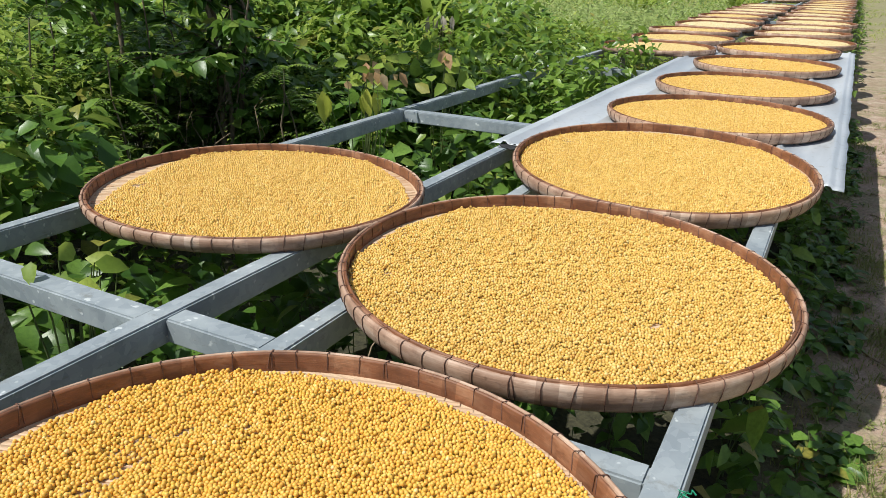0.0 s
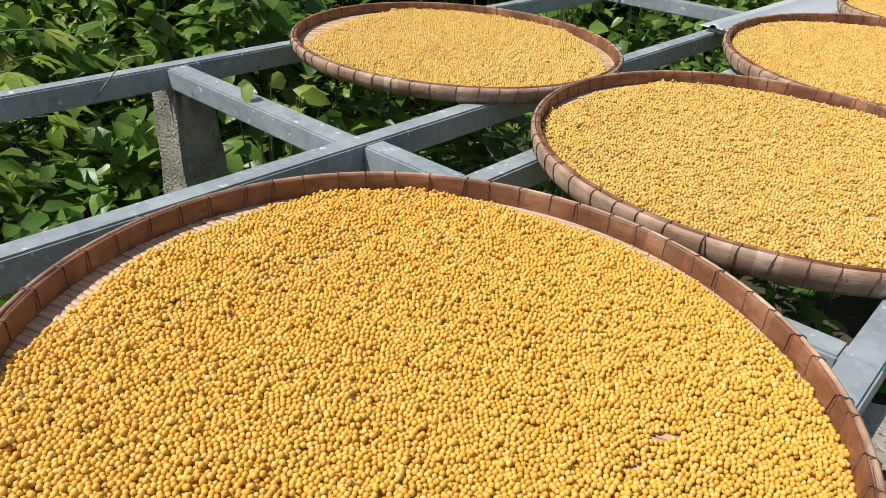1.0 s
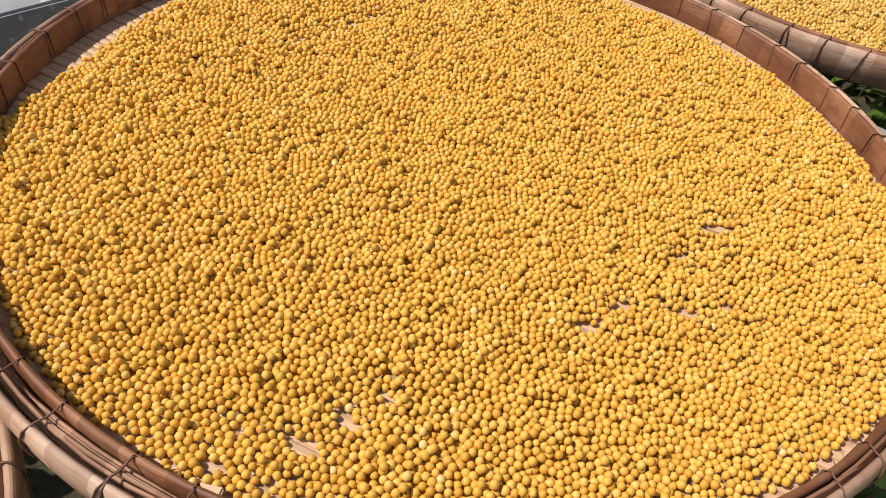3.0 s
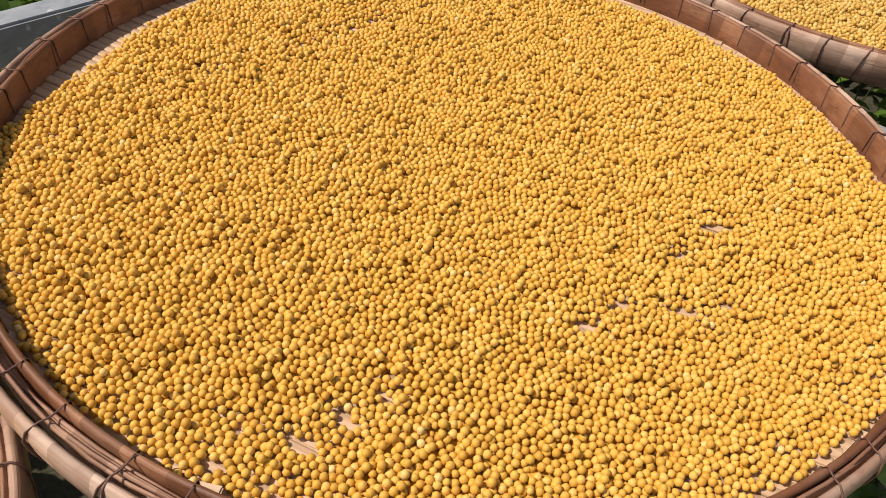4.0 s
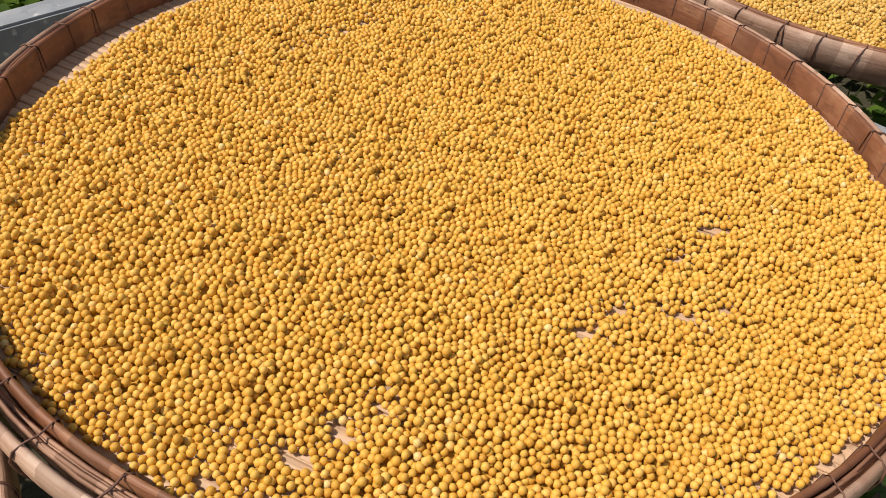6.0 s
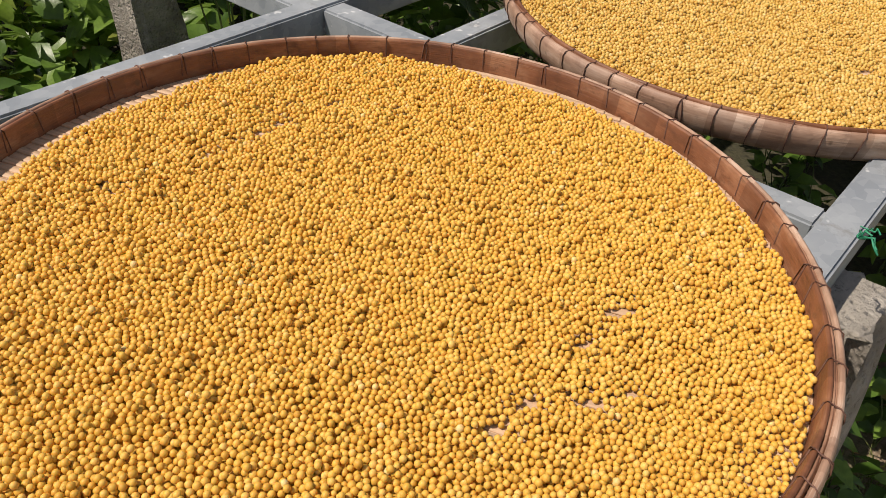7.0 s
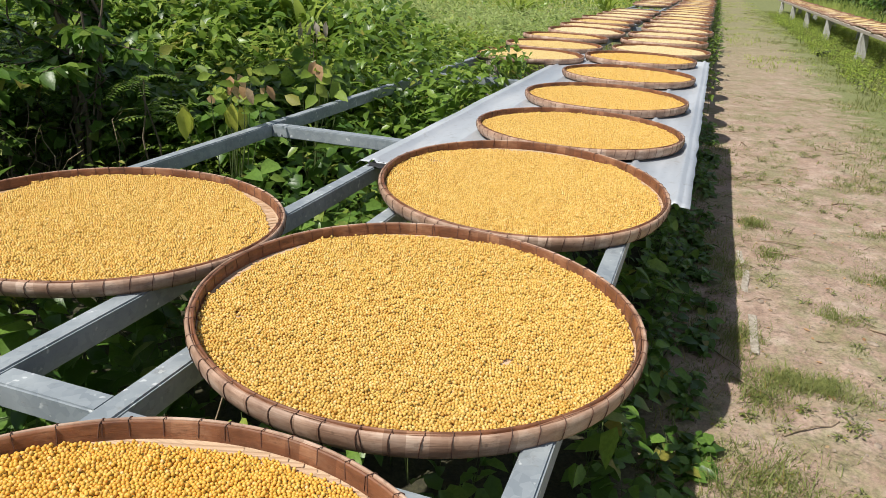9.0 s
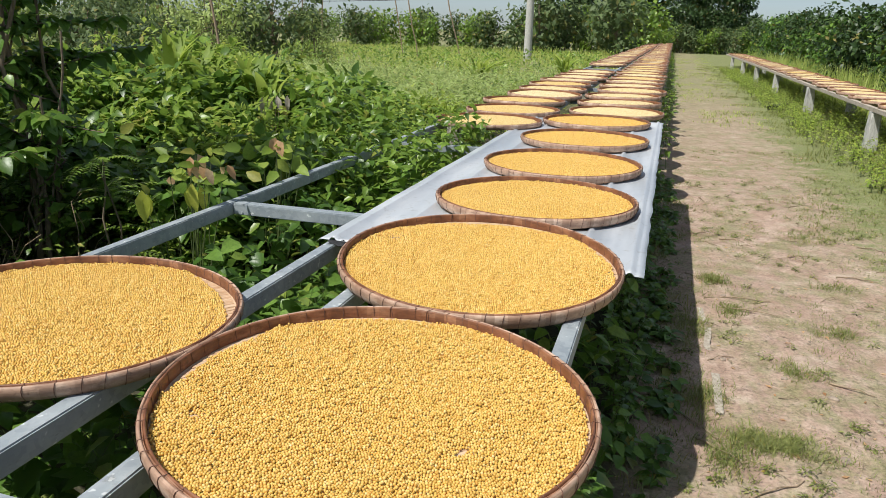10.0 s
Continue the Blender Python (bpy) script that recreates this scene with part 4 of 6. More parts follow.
def canopy(name, label, xy, top, length, material, seed, aspect=0.55, fine=False, depth=0.7, gaps=-0.12, elev=(-0.75, 0.35), droop=0.25, category="bushes"):
    """Dense leafy growth: leaves strewn below an uneven top with clumps and gaps."""
    rng = np.random.default_rng(seed)
    n = len(xy)
    lump = np.array([0.34 * noise.noise((x * 2.1, y * 2.1, seed)) + 0.18 * noise.noise((x * 6, y * 6, seed + 2)) for x, y in xy])
    z = (top + lump) * (1 - depth * rng.uniform(0, 1, n) ** 1.6)
    hole = np.array([noise.noise((x * 5.5, y * 5.5, q * 5.5 + seed)) for (x, y), q in zip(xy, z)])
    ok = (hole > gaps) & (z > 0.05) & ((np.hypot((xy[:, 0] + 2.5) / 1.1, xy[:, 1] - 2.75) > 0.66) | (z < 0.34))
    ok &= ~((np.abs(xy[:, 0] + 1.98) < 0.30) & (xy[:, 1] > 2.2) & (xy[:, 1] < 3.15) & (z > 0.72))
    p = np.c_[xy, z][ok]
    n = len(p)
    a = rng.uniform(0, 6.283, n) + 0.0
    e = rng.uniform(elev[0], elev[1], n)
    d = np.stack([np.cos(a) * np.cos(e), np.sin(a) * np.cos(e), np.sin(e)], -1)
    ln = rng.uniform(length[0], length[1], n)
    keepers = clear_of_rack(p + d * ln[:, None]) & clear_of_rack(p)
    p, d, ln = p[keepers], d[keepers], ln[keepers]
    up = np.array([0, 0, 1.0]) + rng.normal(0, 0.35, p.shape)
    v, f = leaf_arrays(p, d, up, ln, ln * aspect * rng.uniform(0.8, 1.2, len(ln)), 0.3, droop, fine)
    return tagged(new(name, mesh_from(name, v, f, material)), label, category, kind="stuff")


def mounds(name, label, xy, top, radius, leaves, length, material, seed, aspect=0.6, fine=False, flat=0.8, rise=0.12, category="bushes"):
    """Bushy growth: rounded clumps at places xy, each a dome of leaves that hang outwards, with dark gaps between."""
    rng = np.random.default_rng(seed)
    n = len(xy)
    lump = np.array([0.26 * noise.noise((x * 1.5, y * 1.5, seed)) + rise * noise.noise((x * 4.5, y * 4.5, seed + 2)) for x, y in xy])
    z = top + lump + rng.uniform(-0.30, 0.06, n)
    ok = (z > 0.1) & ((np.hypot((xy[:, 0] + 2.5) / 1.1, xy[:, 1] - 2.75) > 0.66) | (z < 0.30))
    ok &= ~((np.abs(xy[:, 0] + 1.98) < 0.34) & (xy[:, 1] > 2.1) & (xy[:, 1] < 3.2) & (z > 0.62))
    c = np.repeat(np.c_[xy, z][ok], leaves, 0)
    r = np.repeat(rng.uniform(radius[0], radius[1], n)[ok], leaves)[:, None]
    m = len(c)
    a, h = rng.uniform(0, 6.2832, m), rng.uniform(-0.45, 1.0, m)
    u = np.stack([np.cos(a) * np.sqrt(1 - h * h), np.sin(a) * np.sqrt(1 - h * h), h], -1)
    p = c + u * r * rng.uniform(0.62, 1.05, (m, 1)) * np.array([1, 1, flat]) - np.array([0, 0, 1]) * r * flat
    d = u * np.array([1, 1, 0.35]) + rng.normal(0, 0.42, (m, 3)) + np.array([0, 0, -0.12])
    ln = rng.uniform(length[0], length[1], m)
    tip = p + unit(d) * ln[:, None]
    good = clear_of_rack(p) & clear_of_rack(tip) & (p[:, 2] > 0.02) & ~((p[:, 0] > -1.80) & (p[:, 1] < 4.0) | (tip[:, 0] > -1.78) & (tip[:, 1] < 4.0))
    p, d, ln, u = p[good], d[good], ln[good], u[good]
    up = u * 0.5 + np.array([0, 0, 1.0]) + rng.normal(0, 0.3, p.shape)
    v, f = leaf_arrays(p, d, up, ln, ln * aspect * rng.uniform(0.8, 1.2, len(ln)), 0.28, 0.25, fine)
    return tagged(new(name, mesh_from(name, v, f, material)), label, category, kind="stuff")


def side(x):
    """How far behind the outer rail."""
    return np.clip(-(x + 1.86), 0, 3)


def hump(x, y):
    return 0.70 + 0.74 * np.exp(-((x + 4.1) ** 2 / 4.2 + (y - 5.9) ** 2 / 4.5)) - 0.10 * np.exp(-((x + 1.9) ** 2) / 0.3)


# growth between the rails
xy = strew(-1.80, -1.0, -0.8, 5.8, 900, 51)
canopy("ground_leaves", "broad glossy leaves crowding between the rack rails", xy, 0.66 + 0 * xy[:, 0], (0.06, 0.12), M_LEAF_BROAD, 52, 0.62, True, 0.75, -0.05, category="weeds")
xy = strew(-0.97, 0.16, 0.2, 9.0, 330, 53)
canopy("ground_leaves", "dark leaves in the shade under the trays", xy, 0.52 - 0.12 * np.clip(xy[:, 0], 0, 1), (0.06, 0.11), M_LEAF_BROAD, 54, 0.62, True, 0.8, -0.05, category="weeds")
xy = strew(-2.2, -1.05, 4.1, 6.05, 1400, 67)
canopy("rail_end_growth", "leafy growth swallowing the end of the outer rail", xy, 0.83 + 0.16 * np.clip((xy[:, 1] - 4.1) / 0.5, 0, 1) * np.clip((5.9 - xy[:, 1]) / 0.6, 0, 1), (0.06, 0.11), M_LEAF_BUSH, 68, 0.5, True, 0.6, -0.1)
# near thicket behind the rack
near = lambda x, y: wide_view(x, y) & (x > -1.9 - 2.2 * (y + 0.6))
xy = strew(-5.0, -1.84, -1.0, 4.2, 520, 55, near)
canopy("thicket", "dense thicket of glossy ovate leaves behind the rack", xy, 0.50 + 0.18 * side(xy[:, 0]), (0.06, 0.12), M_LEAF_BROAD, 56, 0.58, True, 0.8, -0.02)
xy = strew(-5.0, -2.0, -1.0, 4.4, 24, 55, near)
mounds("thicket", "mounded thicket of broad glossy leaves behind the rack", xy, 0.66 + 0.20 * side(xy[:, 0]), (0.12, 0.24), 34, (0.07, 0.145), M_LEAF_BROAD, 256, 0.66, True)
xy = strew(-5.0, -2.1, -1.0, 4.6, 11, 57, near)
mounds("thicket", "bright green undergrowth behind the rack", xy, 0.74 + 0.23 * side(xy[:, 0]), (0.12, 0.24), 34, (0.05, 0.10), M_LEAF_BUSH, 258, 0.56, True)
xy = strew(-5.0, -2.7, -0.4, 2.8, 13, 257, near)
mounds("sunlit_sprays", "yellow-green leafy sprays over the thicket", xy, 0.90 + 0.24 * side(xy[:, 0]), (0.14, 0.26), 40, (0.04, 0.085), M_LEAF_LIGHT, 259, 0.5, False)
xy = strew(-4.6, -1.9, -1.2, 4.4, 7, 11, wide_view)
h = 0.74 + 0.22 * side(xy[:, 0]) + 0.25 * patchy(xy, 1.4, 8)
herbs("leafy_shoots", "leafy bright green shoots rising from the thicket", "bushes", xy, np.clip(h, 0.4, 1.6), 3, 12, (0.04, 0.08), M_LEAF_LIGHT, 12, 0.45, False, 0.45, 0.4)
xy = strew(-20.0, -3.2, 1.4, 11.0, 90, 69, lambda x, y: (x < -1.05 * y) & (x > -2.6 * y - 1.0))
canopy("far_thicket", "rough green thicket stretching away from the rack", xy, 0.70 + 0.05 * np.clip(-xy[:, 0] - 3, 0, 8), (0.11, 0.19), M_LEAF_BUSH, 70, 0.5, False, 0.7)
xy = strew(-20.0, -4.2, 1.4, 11.0, 8, 269, lambda x, y: (x < -1.05 * y) & (x > -2.6 * y - 1.0))
mounds("far_thicket", "light green bush tops stretching away from the rack", xy, 0.95 + 0.05 * np.clip(-xy[:, 0] - 3, 0, 8), (0.2, 0.42), 60, (0.07, 0.13), M_LEAF_LIGHT, 270, 0.5)
# the wooded hump and the growth along the outer side
band = lambda x, y: x > -1.15 * y - 0.5
xy = strew(-10.0, -1.82, 3.4, 9.8, 420, 59, band)
canopy("bush_growth", "tangled green bushes with ovate leaves beside the rack", xy, hump(xy[:, 0], xy[:, 1]) - 0.14, (0.06, 0.12), M_LEAF_BROAD, 60, 0.56, False, 0.75, 0.0)
xy = strew(-8.5, -2.05, 3.5, 9.0, 20, 61, band)
mounds("bush_growth", "mounded bushes of broad green leaves beside the rack", xy, hump(xy[:, 0], xy[:, 1]) + 0.03, (0.13, 0.27), 36, (0.075, 0.14), M_LEAF_BUSH, 262, 0.60, True)
xy = strew(-8.5, -2.0, 3.5, 8.4, 9, 263, band)
mounds("bush_growth", "dark glossy leaves among the bushes beside the rack", xy, hump(xy[:, 0], xy[:, 1]) - 0.04, (0.13, 0.24), 36, (0.08, 0.15), M_LEAF_BROAD, 264, 0.68, True)
xy = strew(-8.5, -2.1, 3.8, 9.6, 15, 265, band)
mounds("light_bushes", "light green leafy bush tops in the sun", xy, hump(xy[:, 0], xy[:, 1]) + 0.11, (0.12, 0.24), 46, (0.05, 0.10), M_LEAF_LIGHT, 266, 0.48, False)
xy = strew(-3.7, -1.95, 5.0, 9.5, 16, 267, band)
mounds("light_bushes", "pale green leafy sprays beside the rack", xy, 0.84 - 0.10 * np.clip(xy[:, 0] + 2.5, 0, 1), (0.12, 0.24), 46, (0.05, 0.10), M_LEAF_LIGHT, 268, 0.45, False)
xy = strew(-9.5, -2.1, 8.6, 17.0, 7, 271, band)
mounds("grey_green_shrubs", "rounded grey-green shrub tops behind the bushes", xy, 0.96 - 0.02 * (xy[:, 1] - 8), (0.18, 0.36), 60, (0.06, 0.11), M_LEAF_MIST, 272, 0.4, False, category="shrubs")
xy = strew(-9.0, -1.9, 3.6, 9.5, 5, 13, band)
h = hump(xy[:, 0], xy[:, 1]) * 1.1 + 0.22 * patchy(xy, 1.2, 5)
herbs("leafy_shoots", "light green shoots rising from the bushes", "bushes", xy, np.clip(h, 0.35, 1.6), 3, 12, (0.06, 0.11), M_LEAF_LIGHT, 14, 0.42, False, 0.4, 0.4)
xy = strew(-1.86, -1.0, 4.75, 6.05, 30, 15)
herbs("leafy_shoots", "green shoots spilling over the end of the outer rail", "bushes", xy, np.random.default_rng(5).uniform(0.6, 0.90, len(xy)), 2, 11, (0.06, 0.11), M_LEAF_BUSH, 16, 0.55, True, 0.35, 0.3)
xy = strew(-2.8, -1.83, 5.6, 22, 260, 63)
canopy("rack_side_growth", "green growth along the outer side of the rack", xy, 0.80 - 0.012 * xy[:, 1], (0.06, 0.12), M_LEAF_LIGHT, 64, 0.42, False, 0.6)
xy = strew(-12.0, -2.0, 8.0, 19.0, 300, 65, lambda x, y: x > -0.8 * y)
canopy("grey_green_shrubs", "feathery grey-green shrubs with small pale leaves", xy, 0.86 - 0.012 * (xy[:, 1] - 8), (0.07, 0.12), M_LEAF_MIST, 66, 0.38, False, 0.5, 0.0, (-0.3, 0.9))


def grass_arrays(xy, height, width, rng, blades=6, spread=0.04, bend=0.5):
    n = len(xy)
    b = np.repeat(np.c_[xy, [ground_z(x, y) - 0.002 for x, y in xy]], blades, 0) + np.c_[rng.normal(0, spread, (n * blades, 2)), np.zeros(n * blades)]
    hh = np.repeat(height, blades) * rng.uniform(0.5, 1.1, n * blades)
    a = rng.uniform(0, 6.283, n * blades)
    o = np.stack([np.cos(a), np.sin(a), 0 * a], -1)
    s = np.stack([-np.sin(a), np.cos(a), 0 * a], -1) * np.asarray(width)
    k = (hh * bend * rng.uniform(0.2, 1.2, n * blades))[:, None]
    z = np.array([0, 0, 1.0])
    mid = b + o * k * 0.35 + z * hh[:, None] * 0.55
    v = np.stack([b - s * 0.5, b + s * 0.5, mid - s * 0.4, mid + s * 0.4, b + o * k + z * hh[:, None] * 0.95], 1).reshape(-1, 3)
    t = np.array([[0, 1, 3], [0, 3, 2], [2, 3, 4]])
    return v, (np.arange(n * blades)[:, None, None] * 5 + t[None]).reshape(-1, 3)


def grass(name, label, xy, height, width, material, seed, blades=6, spread=0.04, bend=0.5):
    rng = np.random.default_rng(seed)
    v, f = grass_arrays(xy, height, width, rng, blades, spread, bend)
    return tagged(new(name, mesh_from(name, v, f, material)), label, "grass", kind="stuff")


# grass on the path, along its verges and over the meadow
xy = strew(0.3, 2.6, 0.3, 12.0, 420, 31)
keepers = patchy(xy, 1.7, 2) + 0.7 * patchy(xy, 5.0, 4) > 0.16
xy = xy[keepers]
grass("path_grass", "short sparse grass tufts on the earth path", xy, np.random.default_rng(8).uniform(0.008, 0.032, len(xy)), 0.0032, M_GRASS, 32, 5, 0.022, 1.3)
xy = strew(0.18, 0.62, 0.4, 9.0, 420, 47)
xy = xy[patchy(xy, 3.0, 3) + 0.6 * patchy(xy, 9.0, 5) + (0.40 - xy[:, 0]) * 1.2 > 0.0]
grass("edge_grass", "thin dark grass along the shaded path edge", xy, np.random.default_rng(14).uniform(0.02, 0.075, len(xy)), 0.0036, M_GRASS, 48, 5, 0.025, 1.4)
xy = strew(0.32, 2.6, 1.6, 9.5, 46, 231)
xy = xy[patchy(xy, 1.9, 12) + 0.7 * patchy(xy, 6.0, 14) > 0.12]
herbs("path_weeds", "low creeping weeds with small leaves on the path", "weeds", xy, np.random.default_rng(18).uniform(0.02, 0.05, len(xy)), 4, 5, (0.014, 0.032), M_GRASS, 232, 0.42, False, 2.2, 0.1, (-0.2, 0.4), stem_r=0.0012)
rng = np.random.default_rng(33)
spots = []
for x, y, rx, ry, n in ((0.80, 3.22, 0.20, 0.11, 170), (0.62, 3.05, 0.10, 0.16, 60), (0.68, 5.42, 0.12, 0.10, 60), (0.78, 4.85, 0.09, 0.10, 40), (0.55, 3.55, 0.12, 0.22, 60), (0.5, 4.4, 0.08, 0.3, 50), (1.35, 4.7, 0.12, 0.1, 40), (1.55, 7.0, 0.3, 0.25, 70), (0.62, 2.45, 0.22, 0.25, 170), (0.45, 2.0, 0.15, 0.2, 120), (1.02, 4.0, 0.15, 0.12, 40), (1.5, 5.6, 0.2, 0.1, 30)):
    spots.append(rng.normal(0, 1, (n, 2)) * (rx * 0.5, ry * 0.5) + (x, y))
xy = np.concatenate(spots)
grass("grass_tufts", "fresh green grass tufts on the trodden path", xy, rng.uniform(0.015, 0.05, len(xy)), 0.0032, M_GRASS, 34, 12, 0.03, 1.7)
xy = strew(1.35, 3.3, 4.0, 46.0, 90, 35)
xy = xy[patchy(xy, 0.9, 7) + 0.6 * patchy(xy, 3.1, 5) + (xy[:, 0] - 2.2) * 0.6 > 0.05]
grass("verge_grass", "green verge grass between the path and the far rack", xy, np.random.default_rng(9).uniform(0.015, 0.07, len(xy)), 0.006, M_GRASS, 36, 7, 0.06, 1.5)
xy = strew(2.0, 4.7, 4.5, 42.0, 75, 235)
xy = xy[patchy(xy, 1.1, 17) + 0.6 * patchy(xy, 3.6, 15) + (xy[:, 0] - 2.9) * 0.8 > 0.0]
grass("verge_grass", "tufted green grass round the posts of the far rack", xy, np.random.default_rng(19).uniform(0.05, 0.20, len(xy)), 0.006, M_GRASS, 236, 6, 0.06, 0.9)
xy = strew(2.7, 3.5, 7.6, 10.5, 130, 237)
xy = xy[patchy(xy, 1.6, 21) > 0.0]
grass("dry_grass", "bleached dry grass under the edge of the far rack", xy, np.random.default_rng(20).uniform(0.06, 0.16, len(xy)), 0.004, M_TWIG, 238, 7, 0.05, 1.4)
xy = strew(2.55, 4.6, 5.5, 40.0, 24, 37)
herbs("verge_weeds", "yellow-green weeds beneath the far rack", "weeds", xy, np.random.default_rng(10).uniform(0.12, 0.42, len(xy)), 2, 7, (0.05, 0.10), M_LEAF_LIGHT, 38, 0.5, False, 0.5, 0.2, cap=lambda q: (q[:, 0] < 3.2) | (q[:, 2] < 0.58))
xy = strew(0.55, 2.6, 14.0, 60.0, 12, 39)
xy = xy[patchy(xy, 0.6, 7) > -0.02]
grass("path_grass", "thin grass over the far end of the path", xy, np.random.default_rng(11).uniform(0.03, 0.10, len(xy)), 0.012, M_MEADOW, 40, 6, 0.08, 0.8)
xy = strew(-34.0, -2.1, 15.0, 66.0, 5.2, 41, lambda x, y: x > -0.75 * y)
rough = np.clip(0.9 + 1.6 * patchy(xy, 0.35, 3) + 0.8 * patchy(xy, 1.1, 6), 0.3, 1.8)
grass("meadow_grass", "tall bright green meadow grass", xy, rough * np.random.default_rng(12).uniform(0.2, 0.45, len(xy)), 0.026, M_MEADOW, 42, 6, 0.14, 0.5)
xy = strew(-26.0, -2.1, 13.0, 48.0, 26, 45, lambda x, y: x > -0.7 * y)
xy = xy[patchy(xy, 0.5, 9) + 0.7 * patchy(xy, 1.7, 4) > 0.12]
canopy("meadow_weeds", "clumps of leafy green weeds in the meadow", xy, 0.62 + 0.25 * patchy(xy, 0.8, 2), (0.14, 0.26), M_LEAF_BUSH, 46, 0.42, False, 0.6, -0.2, category="weeds")
xy = strew(4.5, 6.4, 9.0, 50.0, 16, 43)
grass("tall_grass", "tall green grass behind the far rack", xy, np.random.default_rng(13).uniform(0.5, 1.15, len(xy)), 0.02, M_MEADOW, 44, 7, 0.1, 0.35)


# ---- single plants ----
def curved(a, b, sag, n, rng, wob=0.02):
    a, b = np.array(a, float), np.array(b, float)
    t = np.linspace(0, 1, n)[:, None]
    p = a + (b - a) * t + np.array([0, 0, -sag]) * (4 * t * (1 - t))
    p[1:-1] += rng.normal(0, wob, (n - 2, 3))
    return p


def small_tree():
    rng = np.random.default_rng(61)
    x, y = -3.05, 3.25
    t = tagged(new("small_tree"), "slender leafy tree with twisted vine-wrapped stems", "tree")
    lines, rad, tips = [], [], []
    for k, (dx, dy, hh, r) in enumerate(((0.0, 0, 3.2, 0.024), (0.07, -0.05, 2.9, 0.017), (-0.42, -0.25, 2.7, 0.018), (-0.75, -0.1, 2.5, 0.016), (0.12, 0.1, 2.4, 0.014))):
        top = (x + dx * 1.8 + rng.normal(0, 0.12), y + dy + rng.normal(0, 0.12), hh)
        p = curved((x + dx * 0.6, y + dy * 0.6, -0.05), top, 0, 9, rng, 0.035)
        lines.append(p)
        rad.append(np.linspace(r, r * 0.4, 9))
        for j in range(3, 9):
            for _ in range(3):
                a, e = rng.uniform(0, 6.28), rng.uniform(-0.25, 0.5)
                l = rng.uniform(0.3, 0.75)
                q = p[j] + np.array([math.cos(a) * math.cos(e), math.sin(a) * math.cos(e), math.sin(e)]) * l
                tips.append((p[j], q))
    for k in range(7):
        a = rng.uniform(0, 6.28)
        b = np.array([x + rng.normal(0, 0.05), y + rng.normal(0, 0.05), 0.2])
        p = curved(b, b + (rng.normal(0, 0.25), rng.normal(0, 0.2), rng.uniform(0.8, 1.7)), 0, 10, rng, 0.04)
        lines.append(p)
        rad.append(0.006)
    part("trunk", mesh_from("trunk", *tubes(lines, rad, 7), M_BARK), t)
    branch = [curved(a, b, -0.03, 5, rng, 0.015) for a, b in tips]
    for br in branch:
        part("branch", mesh_from("branch", *tubes([br], [np.linspace(0.006, 0.002, 5)], 4), M_BARK), t)
    p, d, up, ln = [], [], [], []
    for br in branch:
        for s in range(56):
            u = rng.uniform(0.1, 1.0)
            i = min(3, int(u * 4))
            q = br[i] + (br[i + 1] - br[i]) * (u * 4 - i)
            a, e = rng.uniform(0, 6.28), rng.uniform(-0.9, 0.35)
            p.append(q)
            d.append((math.cos(a) * math.cos(e), math.sin(a) * math.cos(e), math.sin(e)))
            up.append((rng.normal(0, 0.4), rng.normal(0, 0.4), 1))
            ln.append(rng.uniform(0.05, 0.125))
    for line in lines[:5]:
        for s in range(150):
            u = rng.uniform(0.15, 1.0) * 8
            i = min(7, int(u))
            q = line[i] + (line[i + 1] - line[i]) * (u - i)
            a, e = rng.uniform(0, 6.28), rng.uniform(-0.9, 0.3)
            w = (math.cos(a) * math.cos(e), math.sin(a) * math.cos(e), math.sin(e))
            p.append(q + np.array(w) * rng.uniform(0.02, 0.16))
            d.append(w)
            up.append((rng.normal(0, 0.4), rng.normal(0, 0.4), 1))
            ln.append(rng.uniform(0.04, 0.085))
    ln = np.array(ln)
    part("crown", mesh_from("crown", *leaf_arrays(np.array(p), np.array(d), np.array(up), ln, ln * 0.66, 0.25, 0.25, True), M_LEAF_BROAD), t)


small_tree()


def palmate_plant(x, y, h, seed):
    """A cassava-like plant: long leaf stalks with fingered leaves."""
    rng = np.random.default_rng(seed)
    t = tagged(new("palmate_plant"), "tall green plant with long-stalked fingered leaves", "plant")
    stem = curved((x, y, -0.03), (x + 0.06, y + 0.03, h), 0, 8, rng, 0.008)
    lines, rad = [stem], [np.linspace(0.014, 0.006, 8)]
    p, d, up, ln = [], [], [], []
    for k in range(26):
        u = 0.35 + 0.65 * k / 26
        i = min(6, int(u * 7))
        b = stem[i] + (stem[i + 1] - stem[i]) * (u * 7 - i)
        a = k * 2.4
        o = np.array([math.cos(a), math.sin(a), rng.uniform(0.0, 0.4)])
        e = b + o * rng.uniform(0.18, 0.34)
        lines.append(curved(b, e, -0.02, 4, rng, 0.004))
        rad.append(0.0025)
        for f in np.linspace(-1.15, 1.15, 6):
            w = np.array([math.cos(a + f), math.sin(a + f), -0.28 + rng.normal(0, 0.1)])
            p.append(e)
            d.append(w)
            up.append((rng.normal(0, 0.1), rng.normal(0, 0.1), 1))
            ln.append(rng.uniform(0.10, 0.16) * (1.15 - 0.3 * abs(f)))
    part("stem", mesh_from("stem", *tubes(lines, rad, 5), M_STEM), t)
    ln = np.array(ln)
    part("leaves", mesh_from("leaves", *leaf_arrays(np.array(p), np.array(d), np.array(up), ln, ln * 0.3, 0.2, 0.2, True), M_LEAF_LIGHT), t)


palmate_plant(-2.75, 1.45, 1.55, 71)
palmate_plant(-3.5, 2.0, 1.5, 72)
palmate_plant(-2.4, 0.55, 0.85, 73)


